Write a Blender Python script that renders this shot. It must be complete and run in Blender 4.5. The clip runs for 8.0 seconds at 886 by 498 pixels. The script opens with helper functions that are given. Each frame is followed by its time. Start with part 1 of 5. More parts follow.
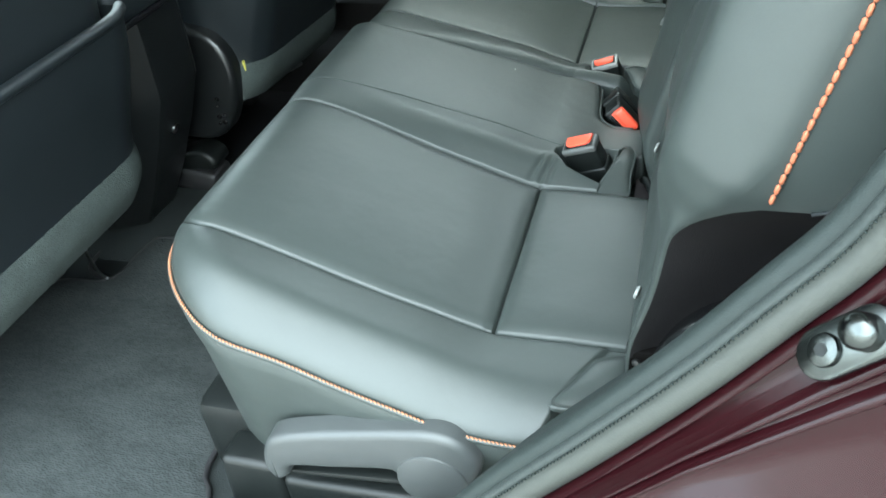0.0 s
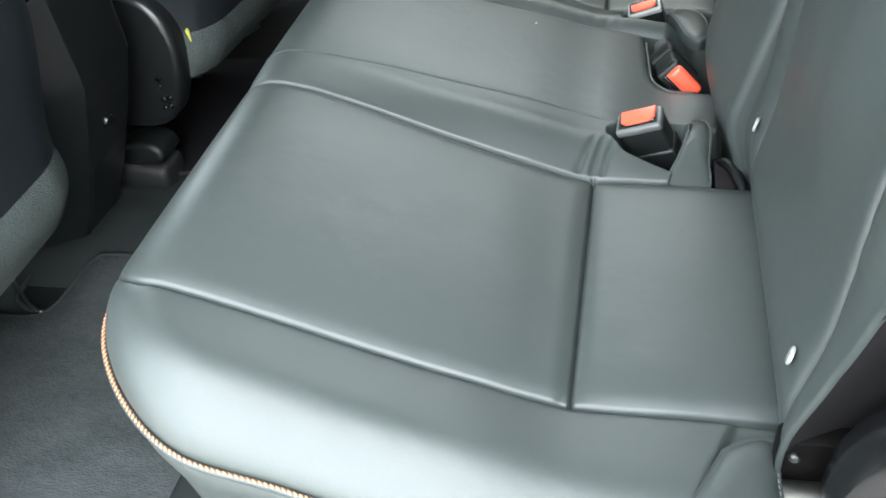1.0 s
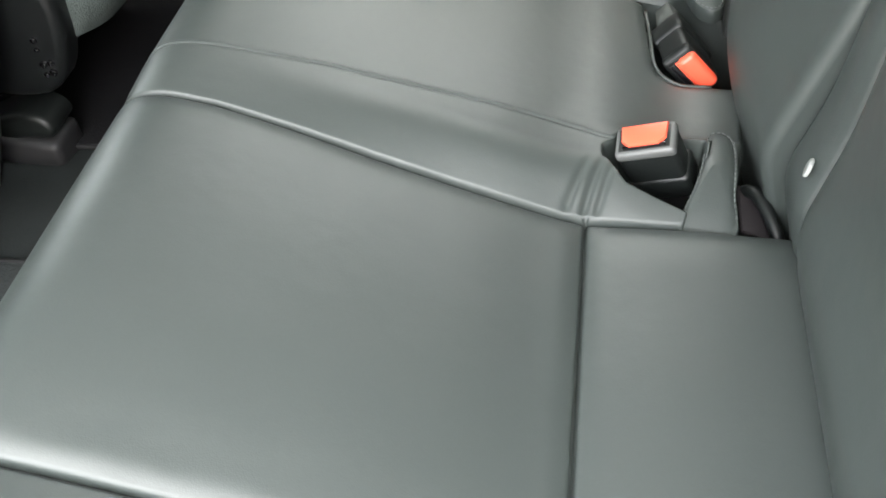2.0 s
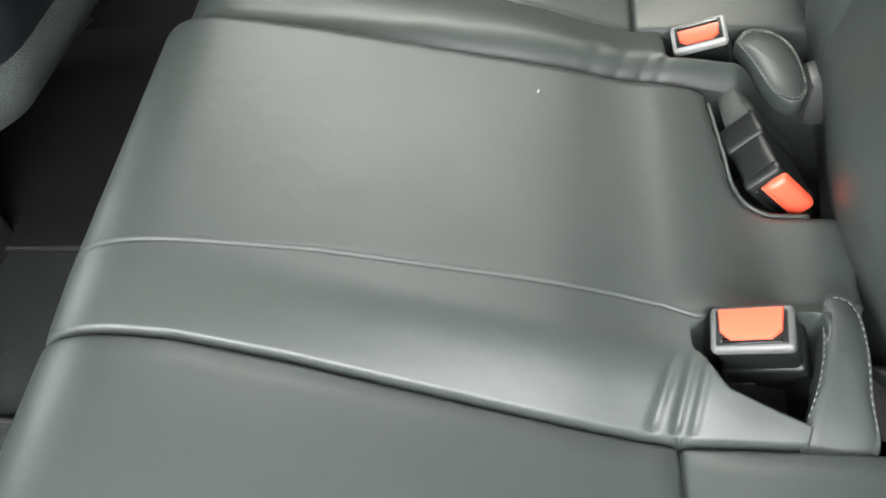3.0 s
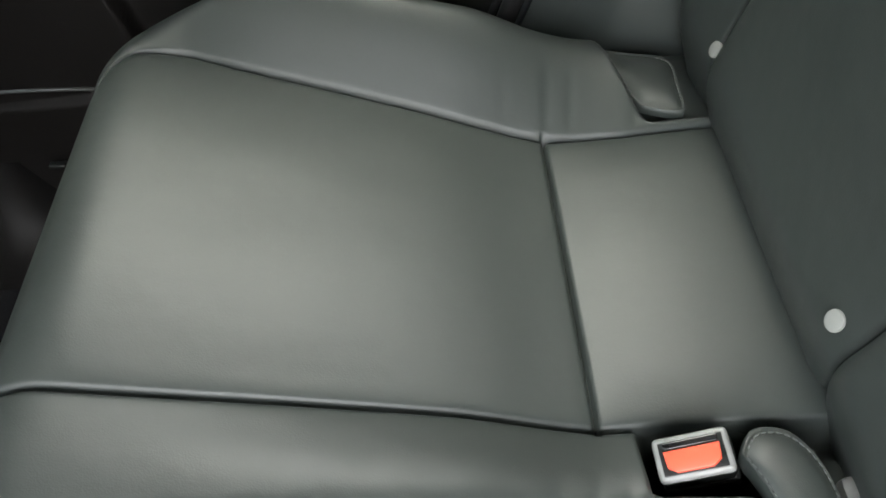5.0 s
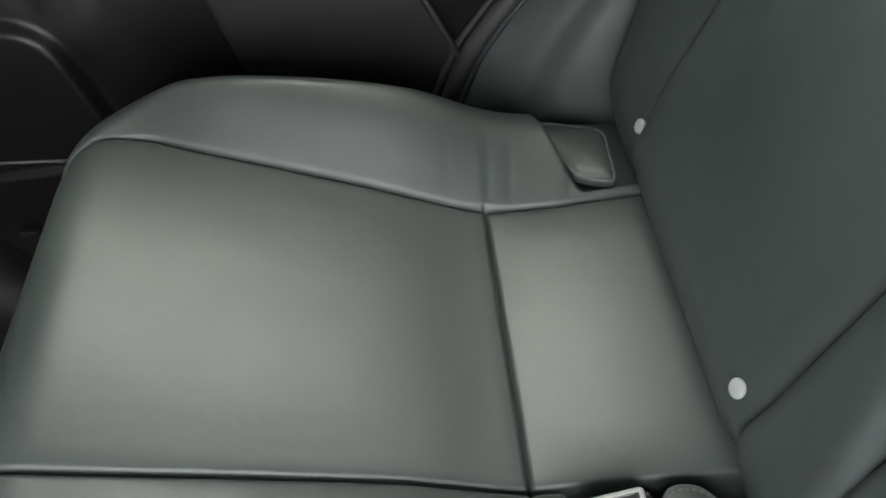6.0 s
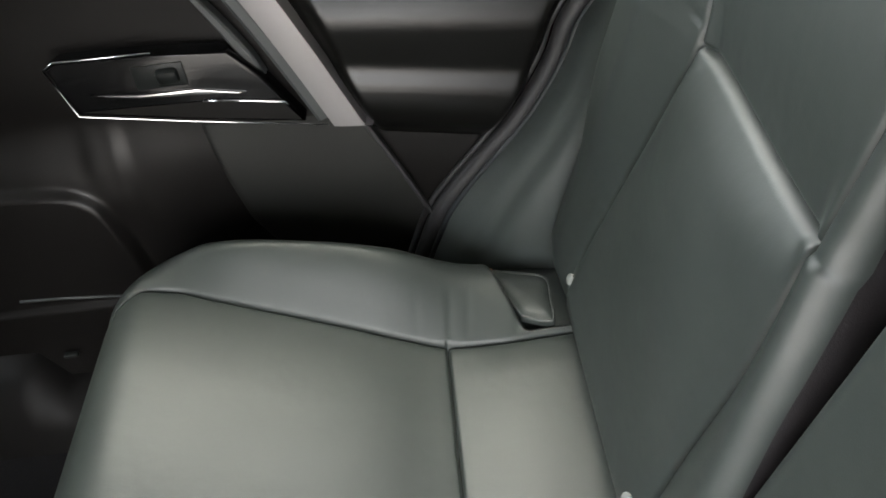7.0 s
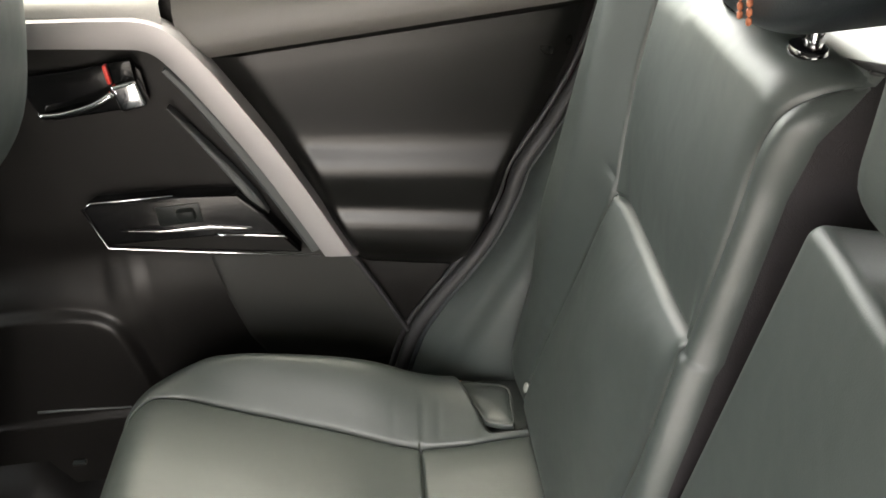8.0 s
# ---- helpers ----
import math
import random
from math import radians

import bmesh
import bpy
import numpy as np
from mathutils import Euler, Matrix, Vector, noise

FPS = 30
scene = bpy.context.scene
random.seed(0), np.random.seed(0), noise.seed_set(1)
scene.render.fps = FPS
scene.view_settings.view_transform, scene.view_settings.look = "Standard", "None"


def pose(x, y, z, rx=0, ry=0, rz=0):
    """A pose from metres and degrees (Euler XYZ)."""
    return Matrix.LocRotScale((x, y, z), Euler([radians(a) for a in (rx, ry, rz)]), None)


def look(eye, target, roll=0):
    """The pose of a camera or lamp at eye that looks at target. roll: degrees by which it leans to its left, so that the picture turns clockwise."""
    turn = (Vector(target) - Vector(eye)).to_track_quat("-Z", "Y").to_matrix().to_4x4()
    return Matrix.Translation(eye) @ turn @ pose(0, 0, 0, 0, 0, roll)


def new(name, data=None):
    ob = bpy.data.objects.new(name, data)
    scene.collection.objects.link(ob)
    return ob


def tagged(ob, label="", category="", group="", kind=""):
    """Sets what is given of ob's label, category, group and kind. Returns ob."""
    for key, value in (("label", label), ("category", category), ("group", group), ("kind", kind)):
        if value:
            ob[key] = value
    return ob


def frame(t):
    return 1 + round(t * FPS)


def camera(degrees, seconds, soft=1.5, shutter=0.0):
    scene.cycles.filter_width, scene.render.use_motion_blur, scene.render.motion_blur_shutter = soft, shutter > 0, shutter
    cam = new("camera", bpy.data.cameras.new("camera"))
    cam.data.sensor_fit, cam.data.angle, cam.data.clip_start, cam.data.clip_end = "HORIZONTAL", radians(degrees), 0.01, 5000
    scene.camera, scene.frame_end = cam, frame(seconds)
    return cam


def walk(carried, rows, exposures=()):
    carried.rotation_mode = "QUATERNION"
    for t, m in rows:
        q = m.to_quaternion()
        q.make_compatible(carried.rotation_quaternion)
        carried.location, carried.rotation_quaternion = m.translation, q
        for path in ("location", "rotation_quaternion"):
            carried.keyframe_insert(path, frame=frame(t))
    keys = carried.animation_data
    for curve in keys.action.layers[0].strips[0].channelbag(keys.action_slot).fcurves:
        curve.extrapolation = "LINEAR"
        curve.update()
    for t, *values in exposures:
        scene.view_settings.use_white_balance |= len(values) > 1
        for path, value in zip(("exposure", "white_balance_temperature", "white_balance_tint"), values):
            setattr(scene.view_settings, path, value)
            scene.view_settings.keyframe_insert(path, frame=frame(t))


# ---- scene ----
cam = camera(57.4, 8.0, soft=1.7)
PATH = [
    (0, (0.204, -1.166, 0.967), (-0.353, 0.342, -0.223), -7.7),
    (0.5, (0.101, -1.061, 0.914), (-0.461, 0.446, -0.275), -9.4),
    (1, (0.058, -0.918, 0.876), (-0.413, 0.523, -0.429), -10.2),
    (1.2, (0.054, -0.847, 0.867), (-0.376, 0.540, -0.508), -9.9),
    (2.3, (-0.019, -0.599, 0.841), (-0.366, 0.653, -0.680), -9.8),
    (2.5, (-0.042, -0.546, 0.849), (-0.379, 0.693, -0.684), -10.4),
    (3, (-0.072, -0.405, 0.837), (-0.348, 0.761, -0.764), -11.3),
    (3.5, (-0.071, -0.289, 0.834), (-0.312, 0.878, -0.772), -11.4),
    (4, (-0.067, -0.190, 0.842), (-0.238, 1.036, -0.729), -9.9),
    (4.5, (-0.071, -0.105, 0.838), (-0.195, 1.157, -0.708), -9.1),
    (5, (-0.070, -0.044, 0.831), (-0.144, 1.255, -0.688), -7.8),
    (5.2, (-0.066, -0.030, 0.830), (-0.118, 1.281, -0.679), -7.2),
    (6.3, (-0.025, -0.066, 0.934), (-0.038, 1.274, -0.550), -7.4),
    (6.5, (-0.017, -0.082, 0.964), (-0.028, 1.265, -0.515), -7.4),
    (7, (0.018, -0.138, 1.067), (0.001, 1.344, -0.276), -7.4),
    (7.5, (0.023, -0.203, 1.117), (0.032, 1.402, -0.077), -6.7),
    (8, (0.035, -0.279, 1.155), (0.087, 1.397, 0.064), -5.9),
]
walk(cam, [(t, look(eye, target, roll)) for t, eye, target, roll in PATH], exposures=[(0.0, 4.78, 6150, -5), (0.5, 4.97, 6200, -2), (1.0, 5.13, 6500, 5), (2.5, 5.42, 7150, 9), (3.5, 5.54, 7150, 9), (4.5, 5.17, 7050, 9), (6.5, 5.02, 6900, 9), (8.0, 5.40, 7650, 11)])

# ---- light ----
world = bpy.data.worlds.new("sky")
scene.world = world
world.use_nodes = True
sky = world.node_tree.nodes.new("ShaderNodeTexSky")
sky.sky_type, sky.sun_disc = "NISHITA", False
sky.sun_elevation, sky.sun_rotation = radians(70), radians(8)
sky.dust_density, sky.air_density = 3.0, 1.0
soften = world.node_tree.nodes.new("ShaderNodeHueSaturation")
soften.inputs["Saturation"].default_value = 0.35
world.node_tree.links.new(sky.outputs["Color"], soften.inputs["Color"])
world.node_tree.links.new(soften.outputs["Color"], world.node_tree.nodes["Background"].inputs["Color"])
world.node_tree.nodes["Background"].inputs["Strength"].default_value = 0.15
sun = new("sun", bpy.data.lights.new("sun", "SUN"))
sun.data.energy, sun.data.angle, sun.data.color = 0.15, radians(60), (1.0, 0.97, 0.92)
sun.matrix_world = look((1.0, -4.6, 5.0), (0, 0, 0))


# ---- materials ----
def material(name, base, rough, metal=0.0, grain=0.0, scale=400.0, vary=0.12, blotch=6.0, coat=0.0, detail=4.0, stretch=(1, 1, 1), spec=0.5, swell=0.0):
    m = bpy.data.materials.new(name)
    m.use_nodes = True
    n, l = m.node_tree.nodes, m.node_tree.links
    b = n["Principled BSDF"]
    b.inputs["Roughness"].default_value, b.inputs["Metallic"].default_value = rough, metal
    b.inputs["Coat Weight"].default_value, b.inputs["Coat Roughness"].default_value = coat, 0.05
    b.inputs["Specular IOR Level"].default_value = spec
    co = n.new("ShaderNodeTexCoord")
    mp = n.new("ShaderNodeMapping")
    mp.inputs["Scale"].default_value = stretch
    l.new(co.outputs["Object"], mp.inputs["Vector"])
    big = n.new("ShaderNodeTexNoise")
    big.inputs["Scale"].default_value, big.inputs["Detail"].default_value = blotch, 3.0
    fine = n.new("ShaderNodeTexNoise")
    fine.inputs["Scale"].default_value, fine.inputs["Detail"].default_value = scale * 0.4, detail
    for t in (big, fine):
        l.new(mp.outputs["Vector"], t.inputs["Vector"])
    mix = n.new("ShaderNodeMix")
    mix.data_type = "RGBA"
    mix.inputs["A"].default_value = (*[c * (1 - vary) for c in base], 1)
    mix.inputs["B"].default_value = (*[c * (1 + vary) for c in base], 1)
    add = n.new("ShaderNodeMath")
    add.operation = "MULTIPLY_ADD"
    add.inputs[1].default_value, add.inputs[2].default_value = 0.5, 0.0
    l.new(fine.outputs["Fac"], add.inputs[0])
    add2 = n.new("ShaderNodeMath")
    add2.operation = "MULTIPLY_ADD"
    add2.inputs[1].default_value = 0.5
    l.new(big.outputs["Fac"], add2.inputs[0])
    l.new(add.outputs[0], add2.inputs[2])
    l.new(add2.outputs[0], mix.inputs["Factor"])
    l.new(mix.outputs["Result"], b.inputs["Base Color"])
    rr = n.new("ShaderNodeMapRange")
    rr.inputs["To Min"].default_value, rr.inputs["To Max"].default_value = rough * 0.9, min(1, rough * 1.12)
    l.new(big.outputs["Fac"], rr.inputs["Value"])
    l.new(rr.outputs["Result"], b.inputs["Roughness"])
    if grain:
        v = n.new("ShaderNodeTexVoronoi")
        v.inputs["Scale"].default_value = scale
        l.new(mp.outputs["Vector"], v.inputs["Vector"])
        s = n.new("ShaderNodeMath")
        s.operation = "ADD"
        l.new(v.outputs["Distance"], s.inputs[0])
        l.new(fine.outputs["Fac"], s.inputs[1])
        bump = n.new("ShaderNodeBump")
        bump.inputs["Strength"].default_value, bump.inputs["Distance"].default_value = grain, 0.001
        l.new(s.outputs[0], bump.inputs["Height"])
        l.new(bump.outputs["Normal"], b.inputs["Normal"])
        if swell:
            soft_noise = n.new("ShaderNodeTexNoise")
            soft_noise.inputs["Scale"].default_value, soft_noise.inputs["Detail"].default_value = 22.0, 2.0
            l.new(co.outputs["Object"], soft_noise.inputs["Vector"])
            wave = n.new("ShaderNodeBump")
            wave.inputs["Strength"].default_value, wave.inputs["Distance"].default_value = swell, 0.004
            l.new(soft_noise.outputs["Fac"], wave.inputs["Height"])
            l.new(wave.outputs["Normal"], bump.inputs["Normal"])
    return m


LEATHER = material("black_leather", (0.030, 0.0368, 0.0345), 0.46, grain=0.06, scale=900, vary=0.10, swell=0.30, spec=0.50)
LEATHER_DARK = material("dark_leather", (0.0085, 0.0115, 0.0135), 0.46, grain=0.12, scale=700, vary=0.08)
FABRIC = material("seat_fabric", (0.021, 0.0185, 0.020), 0.85, grain=0.25, scale=900, spec=0.2)
# seat fabric darkened: shade of the gap beside the backrest is in the colour
FABRIC_SHADED = material("shaded_side_fabric", (0.0120, 0.0112, 0.0118), 0.85, grain=0.25, scale=900, spec=0.15)
CARPET = material("carpet", (0.024, 0.028, 0.028), 0.95, grain=0.9, scale=900, vary=0.45, blotch=14, detail=8, spec=0.1)
# darker copy of the floor mat: shade of the far footwell put into its colour
MAT_SHADED = material("shaded_mat", (0.010, 0.010, 0.011), 0.95, grain=1.0, scale=650, vary=0.5, blotch=10, detail=8, spec=0.1)
STRIP = material("grey_needle_felt", (0.056, 0.067, 0.063), 0.95, grain=0.9, scale=500, vary=0.6, blotch=20, detail=8, spec=0.1)
MAT = material("floor_mat", (0.030, 0.034, 0.034), 0.95, grain=1.0, scale=380, vary=0.85, blotch=24, detail=8, spec=0.1, stretch=(0.5, 1, 1))
PLASTIC = material("black_plastic", (0.0062, 0.0076, 0.0074), 0.40, grain=0.12, scale=900, spec=0.3)
PLASTIC_GREY = material("grey_plastic", (0.040, 0.044, 0.044), 0.42, grain=0.10, scale=900)
DOOR_PLASTIC = material("door_plastic", (0.005, 0.0046, 0.0044), 0.36, spec=0.20, grain=0.12, scale=900)
DOOR_LEATHER = material("door_leather", (0.004, 0.0040, 0.0037), 0.28, grain=0.08, scale=900, spec=0.28)
DOOR_MATTE = material("door_matte", (0.0072, 0.0077, 0.0067), 0.58, grain=0.15, scale=900, spec=0.35)
GLOSS = material("piano_black", (0.006, 0.006, 0.007), 0.08, coat=0.6, vary=0.05)
PANEL_BLACK = material("panel_black", (0.004, 0.004, 0.0042), 0.16, vary=0.05, spec=0.22)
CHROME = material("chrome", (0.75, 0.75, 0.76), 0.10, metal=1.0, vary=0.03)
STEEL = material("steel", (0.14, 0.145, 0.145), 0.40, metal=1.0, vary=0.08)
SILVER = material("satin_silver", (0.25, 0.238, 0.242), 0.46, metal=0.6, vary=0.04)
# grey trim with the bright window light put into its base colour
TRIM_LIT = material("lit_trim", (0.29, 0.28, 0.272), 0.42, grain=0.08, scale=900)
BELT = material("belt_plastic", (0.09, 0.085, 0.08), 0.45, grain=0.10, scale=900)
SILL = material("sill_plastic", (0.004, 0.0038, 0.0038), 0.5, grain=0.15, scale=900, spec=0.13)
RUBBER = material("rubber", (0.012, 0.012, 0.013), 0.55, grain=0.1, scale=600)
SEAL = material("seal_trim", (0.021, 0.026, 0.0245), 0.6, grain=0.3, scale=500, spec=0.3)
SEAL_PALE = material("pale_seal_rubber", (0.030, 0.033, 0.029), 0.5, grain=0.15, scale=500, spec=0.35)
TRIM_DARK = material("doorway_trim", (0.012, 0.017, 0.016), 0.6, grain=0.2, scale=700, spec=0.3)
STRIKER = material("zinc_steel", (0.070, 0.077, 0.074), 0.24, metal=1.0, vary=0.15, blotch=40)
CONSOLE_PLASTIC = material("console_plastic", (0.006, 0.0068, 0.007), 0.30, grain=0.10, scale=900, spec=0.6)
TAN_THREAD = material("tan_orange_thread", (0.42, 0.17, 0.075), 0.6, grain=0.3, scale=1500, vary=0.25)
ORANGE = material("orange_thread", (0.36, 0.115, 0.055), 0.6, grain=0.3, scale=1500, vary=0.25)
RIM_PALE = material("buckle_pale_grey", (0.20, 0.205, 0.20), 0.35, grain=0.08, scale=900)
RIM_GREY = material("buckle_grey", (0.075, 0.078, 0.076), 0.4, grain=0.08, scale=900)
BUTTON = material("release_button", (0.85, 0.095, 0.050), 0.35, vary=0.05)
PAINT = material("dark_red_paint", (0.010, 0.0016, 0.0024), 0.24, coat=0.0, spec=0.20, vary=0.10)
HEADLINER = material("headliner", (0.50, 0.49, 0.47), 0.95, grain=0.2, scale=900)
YELLOW = material("yellow_tag", (0.62, 0.55, 0.10), 0.6)
WHITE = material("white_plastic", (0.22, 0.23, 0.22), 0.5)
ASPHALT = material("concrete", (0.17, 0.167, 0.16), 0.9, grain=0.8, scale=150, vary=0.3)
# skin of the unseen light-blocking walls, pale so that they bounce some light
SKY_BLOCK = material("sky_block_pale", (0.52, 0.51, 0.49), 0.9, grain=0.5, scale=120, vary=0.15)
LINT = material("white_lint", (0.55, 0.56, 0.54), 0.9)
RED = material("red_mark", (0.55, 0.03, 0.02), 0.4)
SLEEVE = material("webbing_sleeve", (0.045, 0.052, 0.048), 0.7, grain=0.4, scale=900)
HINGE_BLACK = material("hinge_plastic", (0.004, 0.0042, 0.0044), 0.24, grain=0.03, scale=900, spec=0.5)
BARE_STEEL = material("bare_steel_tube", (0.36, 0.36, 0.335), 0.34, metal=1.0, vary=0.15, blotch=40)
BRACKET = material("coated_bracket", (0.0030, 0.0027, 0.0025), 0.5, spec=0.06, metal=0.0, vary=0.3, blotch=60)
THREAD = material("grey_thread", (0.075, 0.085, 0.082), 0.6, grain=0.2, scale=1500)


def glass(name, tint):
    """A thin tinted pane with its own reflection."""
    m = bpy.data.materials.new(name)
    m.use_nodes = True
    n, l = m.node_tree.nodes, m.node_tree.links
    clear, shine, fres, mix = (n.new(k) for k in ("ShaderNodeBsdfTransparent", "ShaderNodeBsdfGlossy", "ShaderNodeFresnel", "ShaderNodeMixShader"))
    clear.inputs["Color"].default_value = (*tint, 1)
    shine.inputs["Roughness"].default_value = 0.02
    l.new(fres.outputs["Fac"], mix.inputs["Fac"])
    l.new(clear.outputs[0], mix.inputs[1])
    l.new(shine.outputs[0], mix.inputs[2])
    l.new(mix.outputs[0], n["Material Output"].inputs["Surface"])
    return m


GLASS = glass("window_glass", (0.40, 0.43, 0.415))
FRONT_GLASS = glass("front_glass", (0.66, 0.70, 0.68))
REAR_GLASS = glass("rear_glass", (0.72, 0.76, 0.74))


# ---- mesh tools ----
def mesh(name, verts, faces, mat, smooth=True, sharp=None):
    me = bpy.data.meshes.new(name)
    me.from_pydata([tuple(map(float, v)) for v in verts], [], faces)
    me.materials.append(mat)
    if smooth:
        me.polygons.foreach_set("use_smooth", [True] * len(me.polygons))
        if sharp:
            me.set_sharp_from_angle(angle=radians(sharp))
    me.update()
    return me


def part(name, data, parent=None, label=""):
    """A mesh (or a bmesh-made mesh) as one object, under a thing or a part."""
    ob = new(name, data)
    if parent is not None:
        ob.parent = parent
    return tagged(ob, label)


def thing(name, label, category, group="", kind="", at=(0, 0, 0)):
    ob = new(name)
    ob.location = at
    return tagged(ob, label, category, group, kind)


def grid(P, flip=False):
    """Quads of a grid of places P[i, j]."""
    a, b = P.shape[:2]
    f = []
    for i in range(a - 1):
        for j in range(b - 1):
            k = i * b + j
            q = (k, k + 1, k + b + 1, k + b)
            f.append(q[::-1] if flip else q)
    return P.reshape(-1, 3), f


def sheet(name, P, mat, flip=False, sharp=None):
    return mesh(name, *grid(np.asarray(P, float), flip), mat, sharp=sharp)


def lerp(points, x):
    """Straight-line reading of a table of (x, y)."""
    p = np.array(points, float)
    return np.interp(x, p[:, 0], p[:, 1])


def sm(a, b, x):
    t = np.clip((np.asarray(x, float) - a) / (b - a), 0, 1)
    return t * t * (3 - 2 * t)


def bm_mesh(name, bm, mat, smooth=True, sharp=35):
    me = bpy.data.meshes.new(name)
    bmesh.ops.recalc_face_normals(bm, faces=bm.faces)
    bm.to_mesh(me)
    bm.free()
    me.materials.append(mat)
    if smooth:
        me.polygons.foreach_set("use_smooth", [True] * len(me.polygons))
        me.set_sharp_from_angle(angle=radians(sharp))
    return me


def box(name, size, mat, bevel=0.004, at=(0, 0, 0), turn=None, seg=2, taper=None):
    """A block with rounded edges; taper narrows its top by (x, y)."""
    bm = bmesh.new()
    bmesh.ops.create_cube(bm, size=1)
    for v in bm.verts:
        k = 1.0 if taper is None or v.co.z < 0 else None
        tx, ty = (1, 1) if k else taper
        v.co = Vector((v.co.x * size[0] * tx, v.co.y * size[1] * ty, v.co.z * size[2]))
    if bevel:
        bmesh.ops.bevel(bm, geom=bm.edges[:], offset=bevel, segments=seg, affect="EDGES", profile=0.5)
    if turn is not None:
        bmesh.ops.transform(bm, matrix=turn, verts=bm.verts)
    bmesh.ops.translate(bm, vec=at, verts=bm.verts)
    return bm_mesh(name, bm, mat)


def prism(name, outline, depth, mat, to_world, bevel=0.003, seg=2):
    """A flat outline of (a, b), extruded by depth and rounded, then placed by to_world(a, b, c)."""
    bm = bmesh.new()
    vs = [bm.verts.new((a, b, 0)) for a, b in outline]
    f = bm.faces.new(vs)
    r = bmesh.ops.extrude_face_region(bm, geom=[f])
    top = [v for v in r["geom"] if isinstance(v, bmesh.types.BMVert)]
    bmesh.ops.translate(bm, vec=(0, 0, depth), verts=top)
    if bevel:
        tops = set(top)
        es = [e for e in bm.edges if e.verts[0] in tops and e.verts[1] in tops]
        bmesh.ops.bevel(bm, geom=es, offset=bevel, segments=seg, affect="EDGES", profile=0.5)
    for v in bm.verts:
        v.co = Vector(to_world(*v.co))
    return bm_mesh(name, bm, mat)


def tube(name, points, radius, mat, sides=10, closed=False, squash=1.0, cap=True):
    """A tube along places; radius may be a list."""
    P = [Vector(p) for p in points]
    n = len(P)
    R = radius if isinstance(radius, (list, tuple)) else [radius] * n
    verts, faces = [], []
    up = Vector((0.13, 0.21, 0.97)).normalized()
    for i, p in enumerate(P):
        a = P[(i - 1) % n] if closed or i else p
        b = P[(i + 1) % n] if closed or i < n - 1 else p
        d = (b - a).normalized()
        s = d.cross(up).normalized()
        w = s.cross(d)
        for k in range(sides):
            t = 2 * math.pi * k / sides
            verts.append(p + R[i] * (math.cos(t) * s + squash * math.sin(t) * w))
    for i in range(n if closed else n - 1):
        j = (i + 1) % n
        for k in range(sides):
            l = (k + 1) % sides
            faces.append((i * sides + k, i * sides + l, j * sides + l, j * sides + k))
    if cap and not closed:
        faces.append(tuple(range(sides))[::-1])
        faces.append(tuple((n - 1) * sides + k for k in range(sides)))
    return mesh(name, verts, faces, mat)


def resample(points, step):
    """Evenly spaced places on a smooth line through the points."""
    P = [Vector(p) for p in points]
    fine = []
    for i in range(len(P) - 1):
        a, b, c, d = P[max(i - 1, 0)], P[i], P[i + 1], P[min(i + 2, len(P) - 1)]
        for k in range(12):
            t = k / 12
            fine.append(0.5 * ((2 * b) + (c - a) * t + (2 * a - 5 * b + 4 * c - d) * t * t + (3 * b - a - 3 * c + d) * t ** 3))
    fine.append(P[-1])
    out, left = [fine[0]], step
    for a, b in zip(fine, fine[1:]):
        d = (b - a).length
        pos = 0.0
        while d - pos >= left > 0:
            pos += left
            out.append(a.lerp(b, pos / d))
            left = step
        left -= d - pos
    return out


def stitches(name, points, length, radius, mat, pitch, slant=0.0):
    """A row of short sewn threads along a line, one joined mesh."""
    P = resample(points, pitch)
    verts, faces = [], []
    for a, b in zip(P, P[1:]):
        d = (b - a).normalized()
        s = d.cross(Vector((0.1, 0.2, 1))).normalized()
        w = s.cross(d)
        c = (a + b) / 2
        dd = (d + slant * s).normalized()
        base = len(verts)
        for q, r in ((-0.5, 0.35), (-0.3, 1.0), (0.3, 1.0), (0.5, 0.35)):
            for k in range(6):
                t = math.pi * k / 3
                verts.append(c + dd * q * length + r * radius * (math.cos(t) * s + math.sin(t) * w))
        for i in range(3):
            for k in range(6):
                l = (k + 1) % 6
                faces.append((base + 6 * i + k, base + 6 * i + l, base + 6 * i + 6 + l, base + 6 * i + 6 + k))
        faces.append(tuple(base + k for k in range(6))[::-1])
        faces.append(tuple(base + 18 + k for k in range(6)))
    return mesh(name, verts, faces, mat)


def disc(name, radius, depth, mat, m, bevel=0.002, seg=28):
    bm = bmesh.new()
    bmesh.ops.create_cone(bm, cap_ends=True, segments=seg, radius1=radius, radius2=radius, depth=depth)
    es = [e for e in bm.edges if len([f for f in e.link_faces if len(f.verts) > 4]) == 1]
    if bevel:
        bmesh.ops.bevel(bm, geom=es, offset=bevel, segments=2, affect="EDGES", profile=0.5)
    bmesh.ops.transform(bm, matrix=m, verts=bm.verts)
    return bm_mesh(name, bm, mat)


# ---- rear bench: cushions ----
SEAM_OUT_L = [(-0.375, -0.488), (-0.362, -0.497), (-0.345, -0.502), (-0.20, -0.500), (0.0, -0.501), (0.07, -0.501), (0.154, -0.498), (0.22, -0.495)]
SEAM_IN_L = [(-0.40, -0.187), (-0.350, -0.182), (-0.300, -0.177), (-0.234, -0.178), (-0.137, -0.183), (-0.069, -0.188), (0.0, -0.191), (0.07, -0.191), (0.22, -0.190)]
